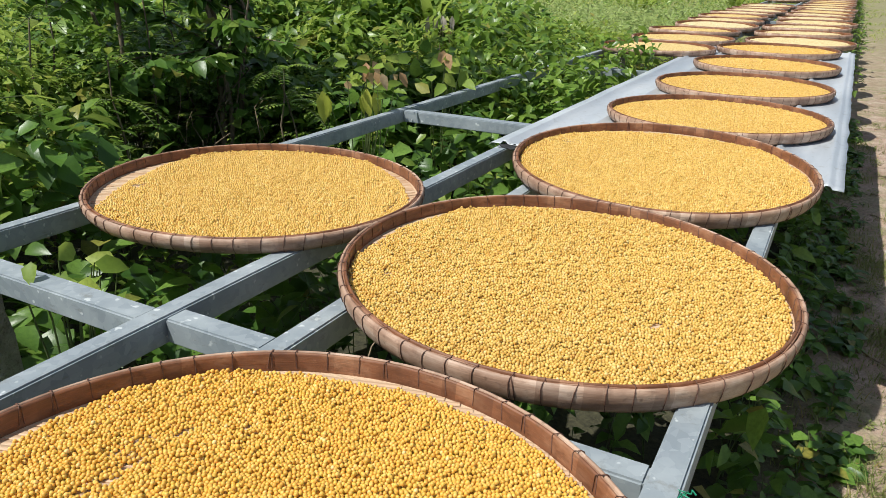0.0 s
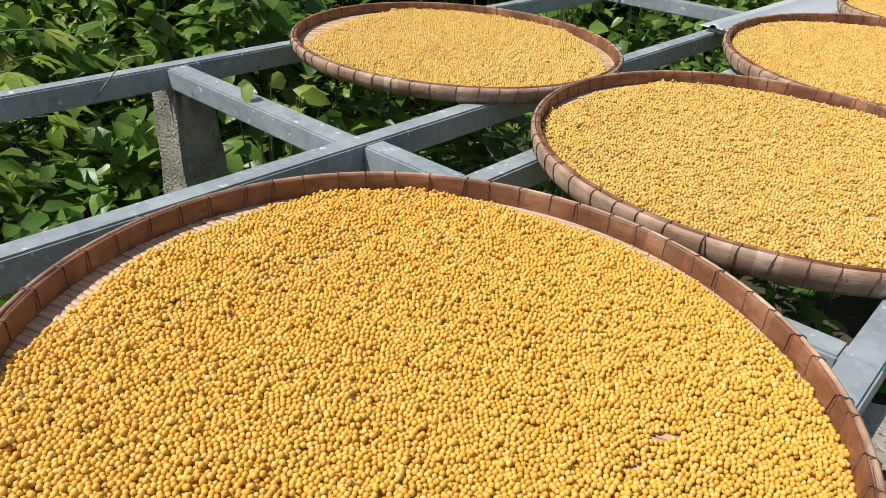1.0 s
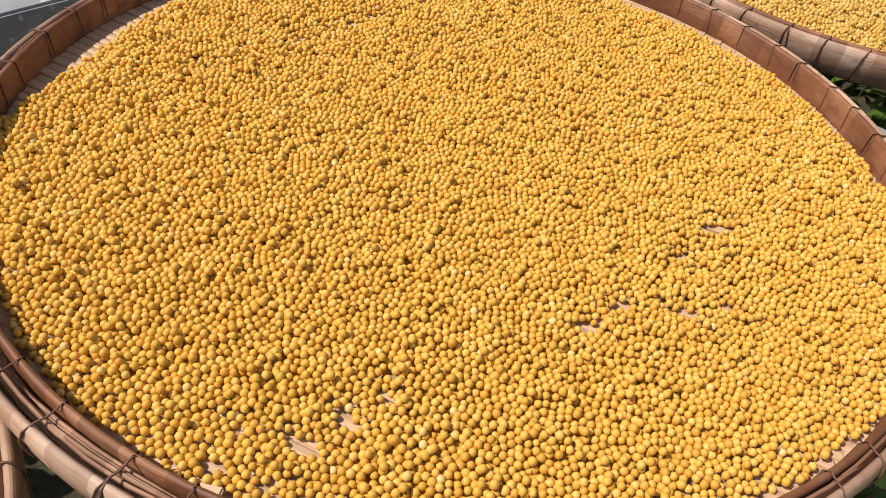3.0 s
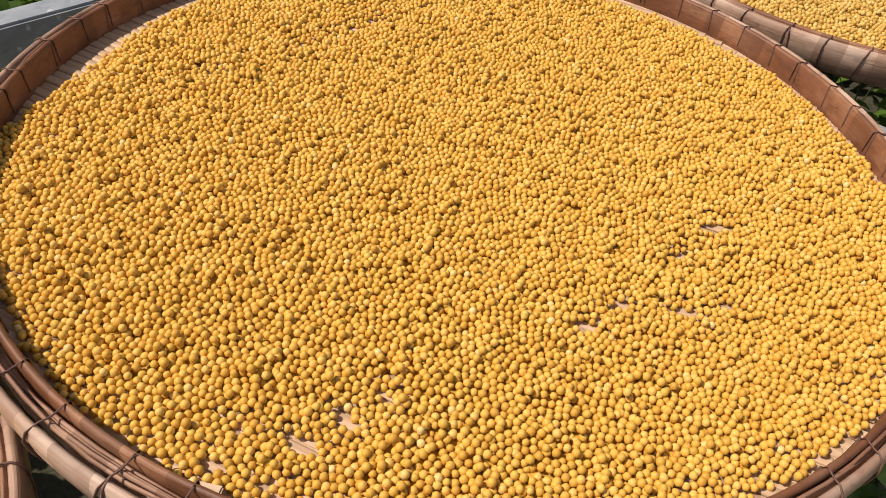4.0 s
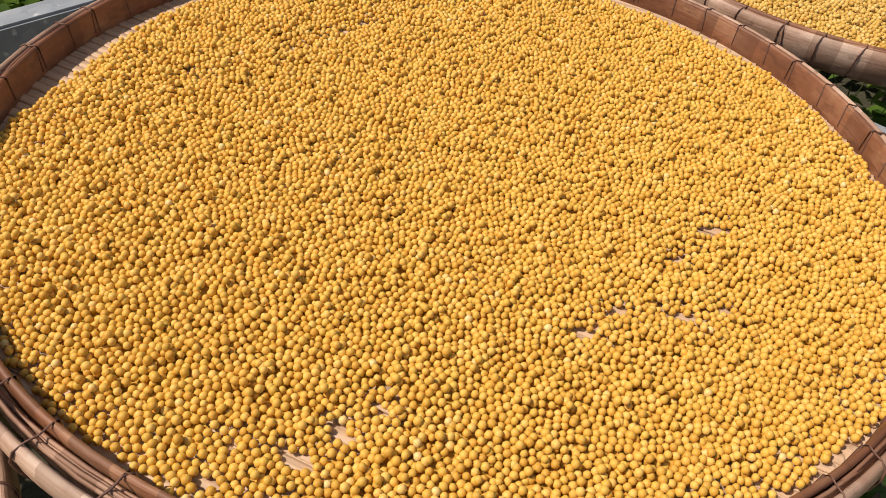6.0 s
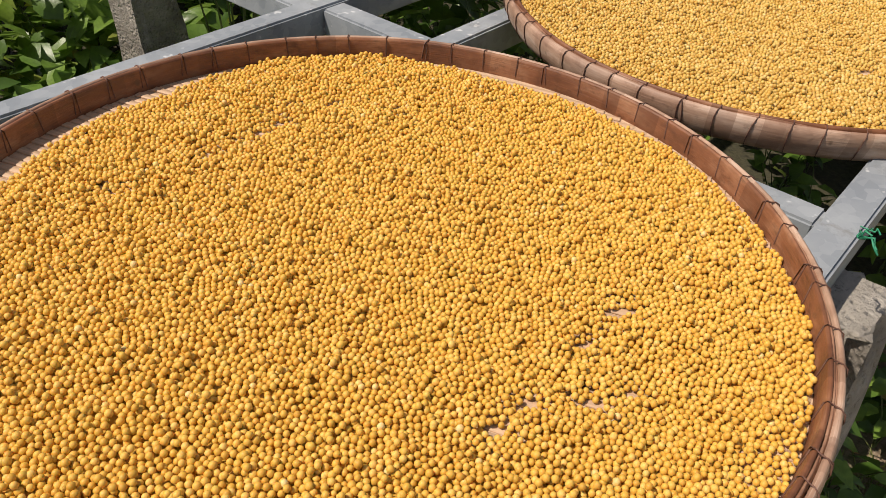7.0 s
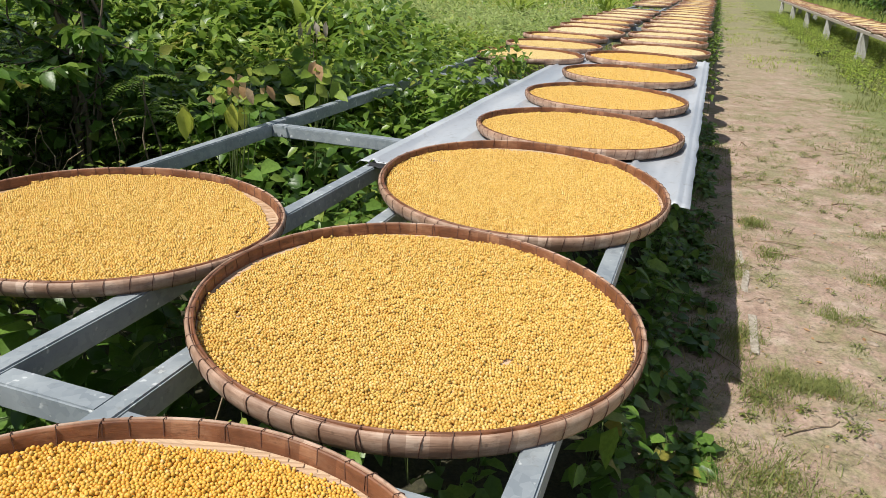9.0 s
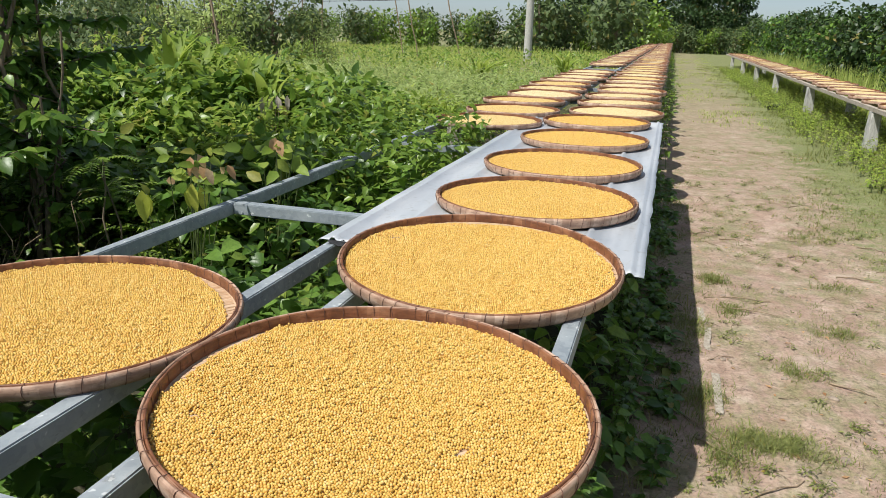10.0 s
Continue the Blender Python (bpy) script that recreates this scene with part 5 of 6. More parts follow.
def feather_shrub(x, y, z, n, seed, reach=0.38):
    """A shrub of feathery fronds: a stalk with many pairs of small leaflets."""
    rng = np.random.default_rng(seed)
    t = tagged(new("feathery_shrub"), "shrub with feathery fronds of many small leaflets", "shrub")
    stem = curved((x, y, -0.03), (x + rng.normal(0, 0.08), y + rng.normal(0, 0.08), z), 0, 7, rng, 0.015)
    part("stem", mesh_from("stem", *tubes([stem], [np.linspace(0.009, 0.004, 7)], 5), M_BARK), t)
    for k in range(n):
        b = stem[int(rng.integers(3, 7))]
        a, e = k * 2.4 + rng.normal(0, 0.3), rng.uniform(-0.1, 0.6)
        l = reach * rng.uniform(0.6, 1.1)
        u = np.linspace(0, 1, 9)[:, None]
        w = np.array([math.cos(a), math.sin(a), 0])
        line = b + w * l * math.cos(e) * u + np.array([0, 0, 1]) * (l * math.sin(e) * u - 0.45 * l * u ** 2)
        s = np.array([-math.sin(a), math.cos(a), 0])
        pts, ds = [], []
        for m_ in np.linspace(0.12, 1.0, 13):
            i = min(7, int(m_ * 8))
            c = line[i] + (line[i + 1] - line[i]) * (m_ * 8 - i)
            for sgn in (-1, 1):
                pts.append(c)
                ds.append(s * sgn + w * 0.45 + np.array([0, 0, -0.15]))
        ln = np.full(len(pts), 0.036) * rng.uniform(0.8, 1.15, len(pts))
        fr = part("frond", mesh_from("frond", *leaf_arrays(np.array(pts), np.array(ds), np.array([0, 0, 1.0]) + rng.normal(0, 0.15, (len(pts), 3)), ln, ln * 0.45, 0.15, 0.1), M_LEAF_BUSH), t)
        part("stalk", mesh_from("stalk", *tubes([line], [0.0016], 3), M_STEM), fr)


for k, (x, y, z) in enumerate(((-2.55, 3.15, 0.98), (-2.42, 3.3, 0.95), (-2.95, 2.5, 1.05), (-3.3, 2.2, 1.25), (-3.6, 2.6, 1.35), (-3.9, 1.8, 1.3), (-3.2, 2.9, 1.4), (-3.5, 3.4, 1.5))):
    feather_shrub(x, y, z, 16, 150 + k)


def strap_clump(x, y, h, n, seed, label="clump of tall bright strap-shaped leaves", spread=0.5, wide=0.075, low=0.25):
    rng = np.random.default_rng(seed)
    t = tagged(new("strap_leaf_plant"), label, "plant")
    vs, fs, base = [], [], 0
    for k in range(n):
        a = rng.uniform(0, 6.28)
        o = np.array([math.cos(a), math.sin(a), 0])
        s = np.array([-math.sin(a), math.cos(a), 0])
        b = np.array([x, y, 0]) + o * rng.uniform(0, 0.12) + np.array([0, 0, h * low])
        l, reach, w = h * rng.uniform(0.7, 1.05) * (1 - low), h * spread * rng.uniform(0.2, 1.0), wide * rng.uniform(0.7, 1.1)
        for j in range(7):
            u = j / 6
            c = b + o * reach * u ** 2 + np.array([0, 0, l * (u - 0.22 * u ** 3 * spread * 2)])
            half = w * 0.5 * math.sin(math.pi * min(0.97, 0.12 + 0.86 * u)) ** 0.8
            vs += [c + s * half + np.array([0, 0, half * 0.3]), c, c - s * half + np.array([0, 0, half * 0.3])]
        for j in range(6):
            i = base + j * 3
            fs += [(i, i + 1, i + 4, i + 3), (i + 1, i + 2, i + 5, i + 4)]
        base += 21
    part("leaves", mesh_from("leaves", vs, fs, M_LEAF_LIGHT), t)
    lines = [curved((x + rng.normal(0, 0.05), y + rng.normal(0, 0.05), -0.03), (x + rng.normal(0, 0.06), y + rng.normal(0, 0.06), h * 0.5), 0, 4, rng, 0.005) for _ in range(5)]
    for line in lines:
        part("stalk", mesh_from("stalk", *tubes([line], [0.012], 5), M_STEM), t)


for k, (x, y, h, n) in enumerate(((-3.76, 5.5, 1.62, 14), (-3.58, 5.6, 1.50, 9), (-3.08, 5.6, 1.46, 11), (-2.90, 5.5, 1.38, 9), (-3.35, 5.8, 1.46, 7))):
    strap_clump(x, y, h, n, 300 + k, spread=0.20, wide=0.085, low=0.74)
strap_clump(-4.3, 18.0, 1.35, 26, 85, "dark spiky plant standing in the meadow", 0.7, 0.09)
strap_clump(-2.6, 21.0, 1.35, 26, 86, "dark spiky plant standing in the meadow", 0.6, 0.11)
strap_clump(6.2, 24.0, 1.3, 40, 87, "tuft of long pale grass leaves behind the far rack", 0.5, 0.05)
strap_clump(5.6, 21.0, 1.2, 40, 88, "tuft of long pale grass leaves behind the far rack", 0.5, 0.05)
for k, (x, y) in enumerate(((-1.35, 3.5), (-1.2, 3.9), (-1.45, 4.3), (-1.25, 2.7), (-1.5, 3.0))):
    strap_clump(x, y, 0.66, 9, 90 + k, "low plant with broad green strap leaves between the rails", 0.8, 0.075)


def hanging(name, label, root, items, material, seed):
    """A twig from root with drooping leaves: items (x, y, z, length, down)."""
    rng = np.random.default_rng(seed)
    t = tagged(new(name), label, "plant")
    lines = [curved(root, (it[0], it[1], it[2]), -0.02, 6, rng, 0.008) for it in items]
    for line in lines:
        part("stem", mesh_from("stem", *tubes([line], [np.linspace(0.005, 0.002, 6)], 4), material), t)
    return t


def leaf_group(parent, name, items, material, seed, aspect, label=""):
    rng = np.random.default_rng(seed)
    p = np.array([it[:3] for it in items])
    d = np.array([it[4:7] for it in items], float)
    ln = np.array([it[3] for it in items])
    up = np.array([0.5, -0.8, 0.6]) + rng.normal(0, 0.2, p.shape)
    part(name, mesh_from(name, *leaf_arrays(p, d, up, ln, ln * aspect, 0.35, 0.15, True), material), parent, label)


def sapling():
    rng = np.random.default_rng(95)
    root = (-1.86, 2.98, 0.0)
    green = [(-1.82 + rng.normal(0, 0.07), 3.00 + rng.normal(0, 0.08), 0.90 + rng.uniform(0, 0.20), 0.085, rng.normal(0, 0.7), rng.normal(0, 0.7), rng.uniform(-0.5, 0.4)) for _ in range(26)]
    dry = [(-1.80 + rng.normal(0, 0.045), 3.00 + rng.normal(0, 0.055), 1.01 + rng.uniform(0, 0.07), 0.085, rng.normal(0, 0.45), rng.normal(0, 0.45), -0.9) for _ in range(9)]
    yellow = [(-1.81, 2.60, 1.00, 0.15, 0.05, -0.05, -1), (-1.80, 2.62, 0.98, 0.11, -0.1, 0.1, -1), (-1.80, 2.92, 0.97, 0.15, 0.05, 0, -1), (-1.78, 2.95, 0.95, 0.13, 0.12, 0.1, -1), (-1.82, 2.93, 0.95, 0.12, -0.1, 0.05, -1)]
    t = hanging("sapling", "sapling with yellowing and withered brown leaves beside the rail", root, [g for g in green[:8]] + yellow + dry[:3], M_STEM, 96)
    leaf_group(t, "green_leaves", green, M_LEAF_LIGHT, 1, 0.5)
    leaf_group(t, "withered_leaves", dry, M_LEAF_DRY, 2, 0.46, "withered brown leaves")
    leaf_group(t, "yellow_leaves", yellow, M_LEAF_YELLOW, 3, 0.42, "drooping yellow-green leaves")
    root = (-1.85, 3.75, 0.0)
    green = [(-1.84 + rng.normal(0, 0.06), 3.72 + rng.normal(0, 0.12), 0.86 + rng.uniform(0, 0.18), 0.11, rng.normal(0, 0.7), rng.normal(0, 0.7), rng.uniform(-0.5, 0.4)) for _ in range(16)]
    dry = [(-1.80, 3.70, 1.06, 0.10, 0.3, -0.2, -0.6), (-1.82, 3.72, 1.07, 0.09, -0.2, -0.2, -0.7)]
    t = hanging("sapling", "green sapling with one withered leaf beside the rail", root, green[:8] + dry, M_STEM, 97)
    leaf_group(t, "green_leaves", green, M_LEAF_LIGHT, 4, 0.6)
    leaf_group(t, "withered_leaves", dry, M_LEAF_DRY, 5, 0.6, "withered brown leaves")
    root = (-1.45, 1.05, 0.0)
    green = [(-1.42 + rng.normal(0, 0.05), 1.10 + rng.normal(0, 0.07), 0.74 + rng.uniform(0, 0.12), 0.08, rng.normal(0, 0.7), rng.normal(0, 0.7), rng.uniform(-0.4, 0.3)) for _ in range(14)] + [(-1.36, 0.95, 0.885, 0.06, 0.5, -0.5, -0.6)]
    t = hanging("weed_shoot", "young weed with pale oval leaves over the crossbar", root, green, M_STEM, 98)
    leaf_group(t, "leaves", green, M_LEAF_LIGHT, 6, 0.62)
    root = (-2.75, 3.6, 0.0)
    stalk = [(-2.55 + rng.normal(0, 0.05), 5.0 + rng.normal(0, 0.05), 1.16, 0.13, rng.normal(0, 0.25), rng.normal(0, 0.2), -1) for _ in range(5)]
    t = hanging("withered_stalk", "pale withered stalk hanging over the bushes", (-2.6, 5.1, 0.1), stalk, M_TWIG, 99)
    leaf_group(t, "withered_leaves", stalk, M_WOOD, 7, 0.34)


sapling()
rng = np.random.default_rng(171)
for k in range(16):
    x, y = -2.9 + rng.normal(0, 0.28), 2.95 + rng.normal(0, 0.25)
    ob = new("dry_vine", mesh_from("dry_vine", *tubes([curved((x, y, 0.0), (x + rng.normal(0, 0.35), y + rng.normal(0, 0.3), rng.uniform(0.4, 0.95)), rng.uniform(-0.1, 0.1), 9, rng, 0.025)], [np.linspace(0.004, 0.002, 9)], 4), M_TWIG))
    tagged(ob, "dry brown vine tangled round the small tree", "vine", "dry vines")


# ---- trees and distance ----
def tree_meshes(seed, h, r, trunk_h, n, leaf, material):
    rng = np.random.default_rng(seed)
    blobs = []
    for _ in range(26):
        a, q = rng.uniform(0, 6.28), math.sqrt(rng.uniform(0, 1)) * r * 0.75
        z = trunk_h + (h - trunk_h) * rng.uniform(0.05, 0.9)
        blobs.append((q * math.cos(a), q * math.sin(a), z, r * rng.uniform(0.22, 0.45)))
    blobs = np.array(blobs)
    k = rng.integers(0, len(blobs), n)
    d = unit(rng.normal(0, 1, (n, 3)))
    rad = blobs[k, 3] * rng.uniform(0.55, 1.08, n)
    p = blobs[k, :3] + d * rad[:, None] * np.array([1, 1, 0.8])
    p[:, 2] = np.maximum(p[:, 2], 0.1)
    w = unit(d + rng.normal(0, 0.6, (n, 3)) + np.array([0, 0, -0.25]))
    ln = rng.uniform(leaf * 0.6, leaf * 1.2, n)
    crown = mesh_from("crown", *leaf_arrays(p, w, d + np.array([0, 0, 0.7]), ln, ln * 0.6, 0.2, 0.3), material)
    lines, rr_ = [curved((0, 0, -0.1), (rng.normal(0, 0.2), rng.normal(0, 0.2), h * 0.75), 0, 7, rng, 0.08)], [np.linspace(0.035 * h * 0.5, 0.02, 7)]
    for b in blobs[:14]:
        i = int(rng.integers(1, 5))
        lines.append(curved(lines[0][i], b[:3], 0.0, 5, rng, 0.1))
        rr_.append(np.linspace(0.012 * h * 0.5, 0.01, 5))
    return mesh_from("trunk", *tubes(lines, rr_, 6), M_BARK), crown


def tree(meshes, x, y, turn, s, label, category="tree", group="trees round the field", name="tree"):
    t = tagged(new(name), label, category, group)
    part("trunk", meshes[0], t)
    part("crown", meshes[1], t)
    t.matrix_basis = pose(x, y, 0, 0, 0, turn) @ Matrix.Diagonal((s, s, s, 1))


FIELD = [tree_meshes(101, 4.6, 2.6, 0.2, 850, 0.52, M_LEAF_TREE), tree_meshes(102, 4.2, 2.6, 0.2, 850, 0.5, M_LEAF_BUSH), tree_meshes(103, 5.0, 2.6, 0.3, 850, 0.52, M_LEAF_TREE)]
SCRUB = [tree_meshes(107, 3.6, 2.0, 0.1, 1400, 0.24, M_LEAF_TREE), tree_meshes(108, 3.2, 2.0, 0.1, 1400, 0.22, M_LEAF_MIST)]
DARK = tree_meshes(104, 9.5, 4.4, 0.4, 3000, 0.65, M_LEAF_DARK)
HEDGE = [tree_meshes(105, 2.5, 1.6, 0.0, 2000, 0.21, M_LEAF_BROAD), tree_meshes(106, 2.7, 1.6, 0.0, 2000, 0.21, M_LEAF_DARK)]
rng = np.random.default_rng(111)
for k in range(38):
    x = -58 + k * 1.5
    tree(FIELD[k % 3], x, 66 + 5 * math.sin(k * 1.7) + rng.normal(0, 1.2), rng.uniform(0, 360), rng.uniform(0.62, 0.80) if x < -14 else rng.uniform(0.92, 1.15), "leafy green tree in the hedge beyond the field")
for k in range(14):
    x = -33 + k * 1.4
    tree(SCRUB[k % 2], x, 27 + 2.5 * math.sin(k * 2.1) + 0.18 * (x + 31) - rng.uniform(0, 2), rng.uniform(0, 360), rng.uniform(0.85, 1.2) * (1.0 if x < -16 else 0.75), "scrubby tree with thin grey-green foliage beside the field", group="scrub beside the field")
for x, y, s in ((-13.0, 15.0, 0.72), (-10.5, 12.5, 0.55), (-15.0, 19.0, 0.8)):
    tree(SCRUB[0], x, y, rng.uniform(0, 360), s, "scrubby tree with thin grey-green foliage beside the field", group="scrub beside the field")
for x, y, s in ((-6.5, 84, 0.95), (-1.5, 86, 1.05), (3.0, 88, 0.95), (6.0, 82, 0.8), (-10.5, 88, 0.9), (-5.0, 79, 0.6), (1.5, 80, 0.55), (4.2, 79, 0.5)):
    tree(DARK, x, y, rng.uniform(0, 360), s, "tall dark green tree at the end of the racks")
for k in range(19):
    y = 14 + k * 2.9
    tree(HEDGE[k % 2], 6.35 + 0.012 * y + rng.normal(0, 0.25), y, rng.uniform(0, 360), rng.uniform(0.95, 1.15), "dense dark glossy bush in the hedge behind the far rack", "bush", "hedge bushes", "hedge_bush")
for k in range(8):
    tree(FIELD[k % 3], -2.0 + 1.3 * k, 75.5 + rng.normal(0, 0.6), rng.uniform(0, 360), rng.uniform(0.45, 0.6), "dark bush closing the far end of the path", "bush", "bushes at the path end", "bush")
for k in range(7):
    tree(FIELD[k % 3], 8.0 + k * 2.2, 72 + rng.normal(0, 2), rng.uniform(0, 360), 0.72, "leafy green tree in the hedge beyond the field")


def utility_pole():
    t = tagged(new("utility_pole"), "pale grey concrete utility pole beyond the field", "utility pole")
    part("shaft", mesh_from("shaft", *tubes([[(-7.75, 43, -0.3), (-7.75, 43, 4.0), (-7.75, 43, 8.5)]], [np.array([0.24, 0.21, 0.16])], 12), M_POLE), t)
    part("crossarm", mesh_from("crossarm", *tubes([[(-8.5, 43, 8.0), (-7.0, 43, 8.0)]], [0.06], 6), M_POLE), t)
    rng = np.random.default_rng(3)
    for k, (x, y, dx) in enumerate(((-10.9, 40, -0.9), (-13.4, 40, -0.7), (-15.0, 42, -0.6), (-18.5, 36, 0.1), (-17.3, 36, 0.05), (-11.2, 17.6, -0.5))):
        s = tagged(new("stick"), "thin pale leaning stick standing in the field", "stick", "sticks in the field")
        part("shaft", mesh_from("shaft", *tubes([curved((x, y, -0.1), (x + dx, y, 3.6), 0, 5, rng, 0.02)], [0.035], 5), M_TWIG), s)


utility_pole()


def wires():
    for k, (a, b) in enumerate((((-7.75, 43, 8.0), (-46, 70, 4.3)), ((-46, 70, 4.0), (-7.75, 43, 3.6)))):
        rng = np.random.default_rng(k)
        w = new("cable", mesh_from("cable", *tubes([curved(a, b, 0.25, 24, rng, 0.0)], [0.02], 4), M_RUBBER))
        tagged(w, "thin dark cable strung across the sky", "cable", "cables")


wires()


# ---- litter on the path ----
def slab(x, y, l, w, turn, seed, label):
    bm = bmesh.new()
    bmesh.ops.create_cube(bm, size=1.0)
    bmesh.ops.subdivide_edges(bm, edges=bm.edges[:], cuts=4, use_grid_fill=True)
    for q in bm.verts:
        n = noise.noise((q.co.x * 4 + seed, q.co.y * 3, q.co.z * 3))
        q.co = Vector((q.co.x * w * (1 + 0.5 * n), q.co.y * l * (1 + 0.15 * n), q.co.z * 0.03))
    ob = new("plank", bm_mesh("plank", bm, M_WOOD))
    ob.matrix_basis = pose(x, y, ground_z(x, y) - 0.003, 0, 0, turn)
    tagged(ob, label, "plank", "pale planks on the path")


slab(0.578, 4.70, 0.30, 0.032, 4, 1, "pale weathered plank sunk into the path")
slab(0.592, 4.32, 0.34, 0.034, -3, 2, "pale weathered plank sunk into the path")
slab(0.612, 3.62, 0.42, 0.036, 0, 3, "short pale plank sunk into the path")


def stone(x, y, r, seed):
    bm = bmesh.new()
    bmesh.ops.create_icosphere(bm, subdivisions=2, radius=1.0)
    for q in bm.verts:
        n = 1 + 0.3 * noise.noise(q.co * 1.6 + Vector((seed, 0, 0)))
        q.co = Vector((q.co.x * r * n, q.co.y * r * 0.8 * n, q.co.z * r * 0.4 * n))
    ob = new("stone", bm_mesh("stone", bm, M_PEBBLE, True))
    ob.matrix_basis = pose(x, y, ground_z(x, y) + r * 0.08, 0, 0, seed * 50)
    tagged(ob, "small grey-brown stone lying on the path", "stone", "stones on the path")


rng = np.random.default_rng(121)
for k, (x, y, r) in enumerate(((1.10, 3.2, 0.026), (1.22, 2.9, 0.022), (1.32, 3.6, 0.022), (0.95, 3.9, 0.02), (1.02, 2.85, 0.02), (0.85, 4.2, 0.016), (1.15, 3.75, 0.026), (0.72, 5.1, 0.02), (0.66, 4.05, 0.022), (1.6, 4.6, 0.02))):
    stone(x, y, r, k + 1)


def litter_twigs():
    rng = np.random.default_rng(131)
    spots = [(0.60, 5.05, 0.42, 5), (0.70, 4.9, 0.35, -12), (0.52, 4.35, 0.12, 8), (0.56, 4.55, 0.10, 0), (0.50, 3.15, 0.22, -40), (0.42, 3.4, 0.28, -55)]
    spots += [(rng.uniform(0.4, 2.2), rng.uniform(2.2, 9), rng.uniform(0.06, 0.3), rng.uniform(-90, 90)) for _ in range(60)]
    for x, y, l, a in spots:
        e = (x + l * math.cos(radians(a)), y + l * math.sin(radians(a)))
        e = (*e, ground_z(*e) + 0.006)
        ob = new("twig", mesh_from("twig", *tubes([curved((x, y, ground_z(x, y) + 0.004), e, -0.008, 6, rng, 0.006)], [np.linspace(0.006 if l > 0.2 else 0.003, 0.002, 6)], 5), M_TWIG))
        tagged(ob, "dry broken twig lying on the earth path", "twig", "twigs on the path")
    ob = new("log", mesh_from("log", *tubes([curved((2.6, 19.4, 0.045), (3.15, 20.6, 0.05), 0, 6, rng, 0.01)], [np.linspace(0.06, 0.04, 6)], 8), M_LEAF_DARK))
    ob.data.materials[0] = M_RUBBER
    tagged(ob, "charred black log lying in the verge grass", "log")


litter_twigs()


def litter(name, label, n, seed, length, material, aspect, x0, x1, y0, y1):
    rng = np.random.default_rng(seed)
    p = np.c_[rng.uniform(x0, x1, n), y0 + (y1 - y0) * rng.uniform(0, 1, n) ** 1.4, rng.uniform(0.002, 0.006, n)]
    p[:, 2] += [ground_z(x, y) for x, y, _ in p]
    a = rng.uniform(0, 6.283, n)
    d = np.stack([np.cos(a), np.sin(a), rng.normal(0, 0.06, n)], -1)
    ln = rng.uniform(length[0], length[1], n)
    up = np.array([0, 0, 1.0]) + rng.normal(0, 0.2, (n, 3))
    tagged(new(name, mesh_from(name, *leaf_arrays(p, d, up, ln, ln * aspect, 0.2, 0.0), material)), label, "litter", kind="stuff")


litter("straw_litter", "bits of dry straw and stalk strewn over the path", 2600, 151, (0.015, 0.07), M_TWIG, 0.07, 0.2, 2.5, 0.4, 12.0)
litter("leaf_litter", "small dry brown leaves strewn over the path", 700, 152, (0.012, 0.04), M_LEAF_DRY, 0.45, 0.15, 2.5, 0.4, 12.0)


def clods():
    rng = np.random.default_rng(153)
    xy = strew(0.2, 2.5, 0.6, 10.0, 330, 154)
    xy = xy[patchy(xy, 1.3, 5) + 0.6 * patchy(xy, 5.0, 2) + rng.normal(0, 0.25, len(xy)) > 0.02]
    r = rng.uniform(0.002, 0.006, len(xy)) + 0.007 * rng.uniform(0, 1, len(xy)) ** 9
    p = np.c_[xy, [ground_z(x, y) for x, y in xy]]
    v, f = bean_cloud(p, r, 5, (45, 90, 120), rng)
    v = v + 0.0012 * np.array([noise.noise_vector(q * 300) for q in map(Vector, v)])
    tagged(new("clods", mesh_from("clods", v, f, M_PEBBLE, False)), "small clods and pebbles strewn over the path", "clods", kind="stuff")


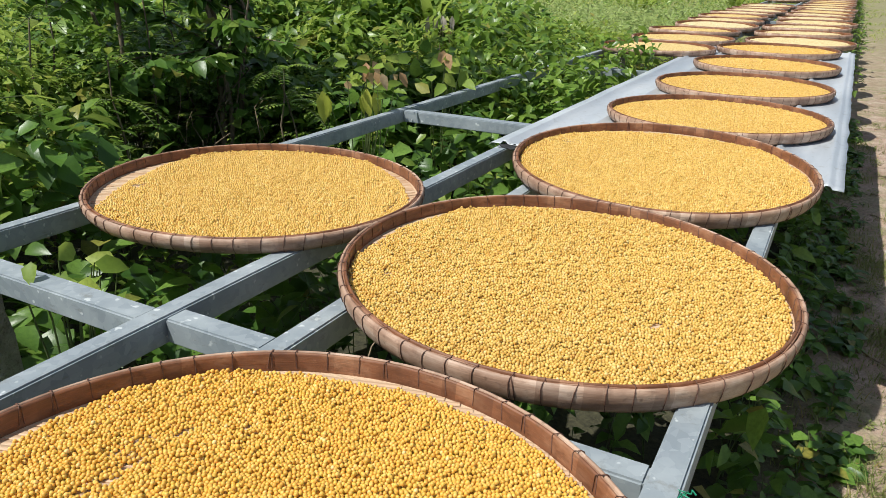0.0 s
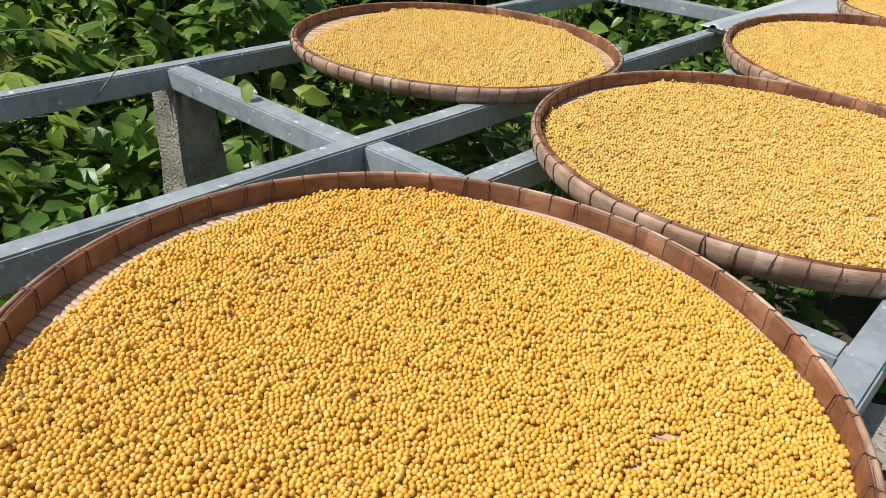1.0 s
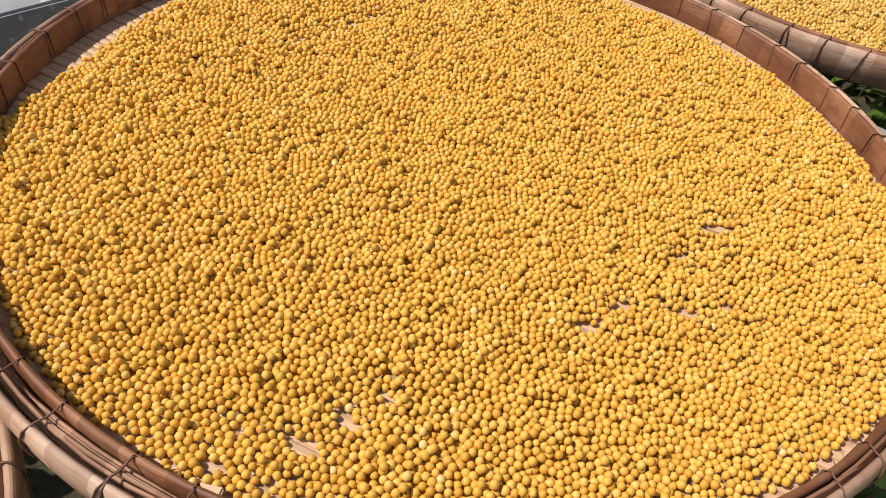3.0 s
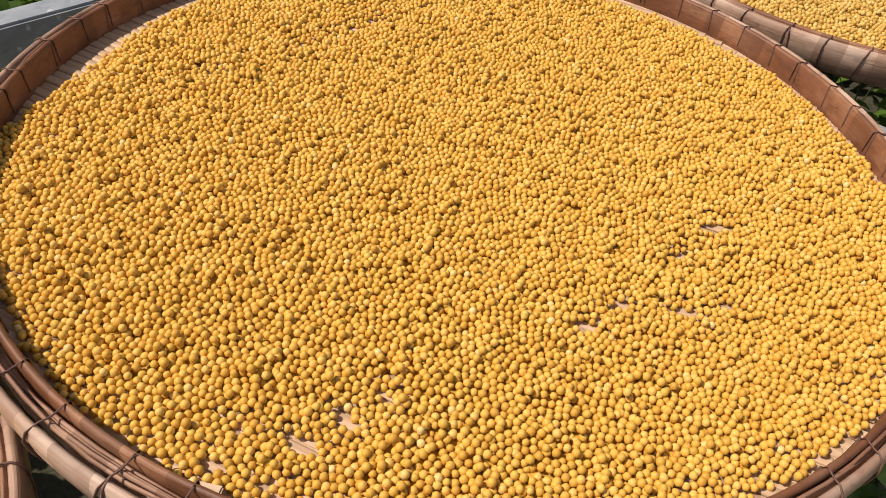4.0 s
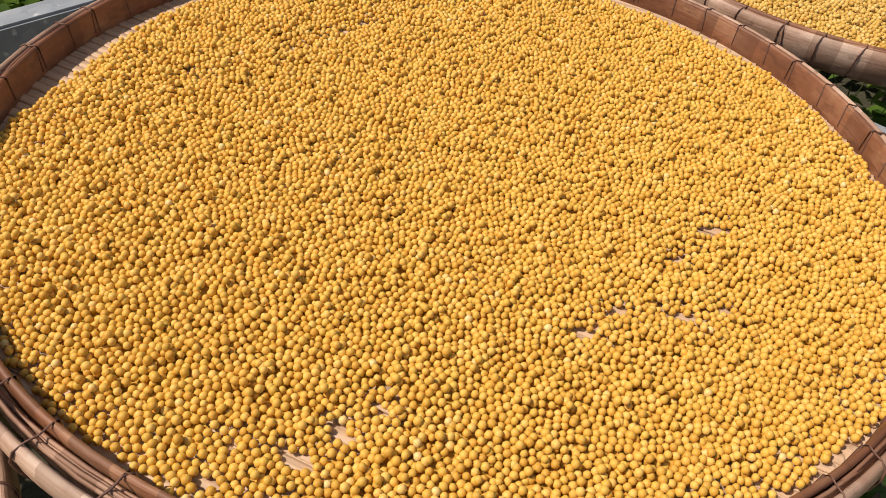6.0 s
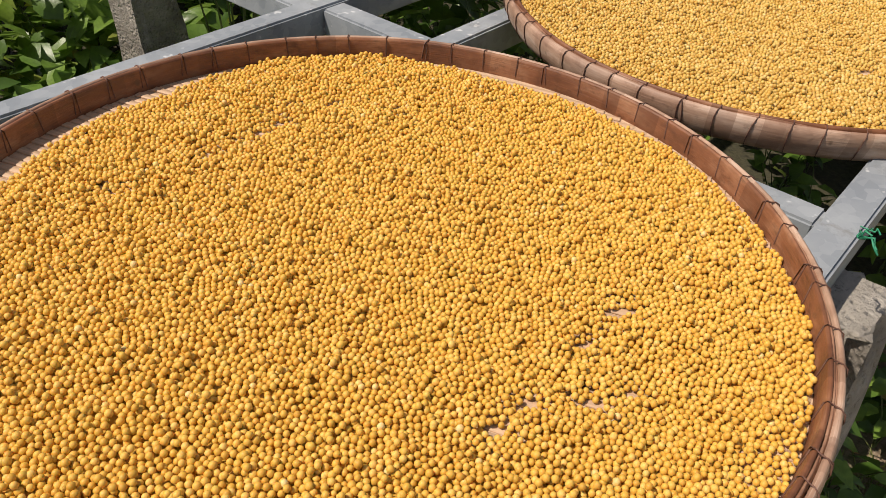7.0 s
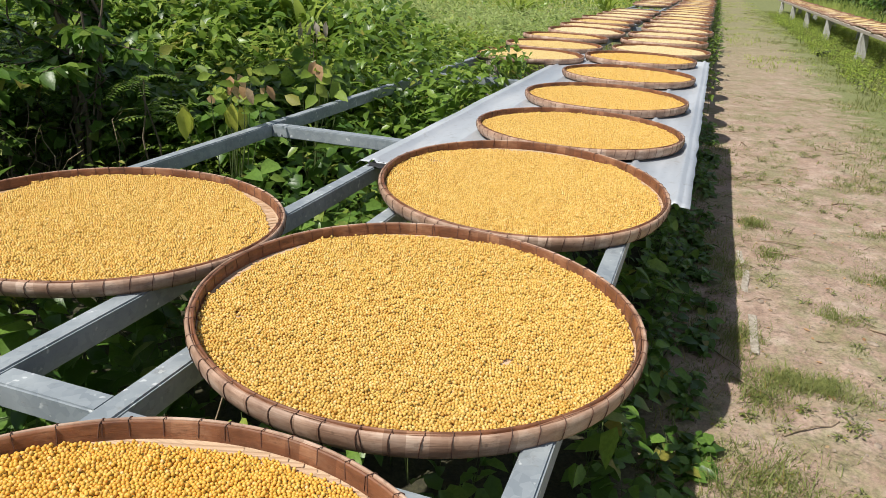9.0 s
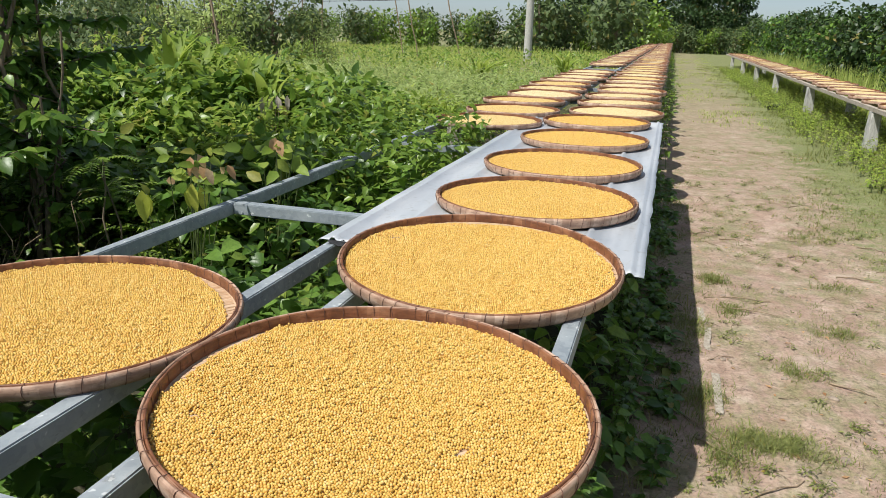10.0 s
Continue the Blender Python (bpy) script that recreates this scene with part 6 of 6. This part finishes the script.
clods()


def small_things():
    rng = np.random.default_rng(141)
    # rag at the sheet's corner
    n = 9
    v = []
    for i in range(n):
        for j in range(n):
            u, w = i / (n - 1), j / (n - 1)
            v.append((-0.985 + 0.11 * u + 0.012 * math.sin(7 * w), 2.615 + 0.055 * w + 0.01 * math.sin(9 * u), RAIL + 0.003 + 0.012 * abs(noise.noise((u * 4, w * 4, 1))) - (0.08 * max(0, u - 0.65))))
    f = [(i * n + j, (i + 1) * n + j, (i + 1) * n + j + 1, i * n + j + 1) for i in range(n - 1) for j in range(n - 1)]
    ob = new("rag", mesh_from("rag", v, f, M_RUBBER))
    ob.modifiers.new("thickness", "SOLIDIFY").thickness = 0.003
    tagged(ob, "crumpled black rubber rag at the metal sheet corner", "rag")
    lines = [curved((0.055, 0.835, RAIL + 0.062), (0.055 + rng.normal(0.012, 0.014), 0.835 + rng.normal(0, 0.016), RAIL + 0.055 + rng.uniform(-0.01, 0.02)), -0.008, 6, rng, 0.003) for _ in range(5)]
    ob = new("string", mesh_from("string", *tubes(lines, [0.0012] * 5, 4), M_STRING))
    tagged(ob, "frayed green plastic string tied on the tray rim", "string")
    bm = bmesh.new()
    bmesh.ops.create_cube(bm, size=1.0)
    bmesh.ops.scale(bm, vec=(0.019, 0.008, 0.003), verts=bm.verts)
    bmesh.ops.bevel(bm, geom=bm.edges[:], offset=0.0012, segments=2, affect="EDGES")
    ob = new("bamboo_chip", bm_mesh("bamboo_chip", bm, M_SLAT))
    ob.matrix_basis = mA @ pose(0.190, -0.400, 0.0345, 4, -6, 35)
    tagged(ob, "split bamboo chip lying among the beans at the rim", "chip")
    for a, b in (((-0.62, 1.12, 0.70), (-0.60, 1.35, 0.83)), ((-1.7, 0.72, 0.80), (-1.62, 0.86, 0.93))):
        ob = new("tendril", mesh_from("tendril", *tubes([curved(a, b, -0.03, 8, rng, 0.006)], [0.0018], 4), M_TWIG))
        tagged(ob, "thin dry tendril curling up between the rails", "tendril", "tendrils")


small_things()
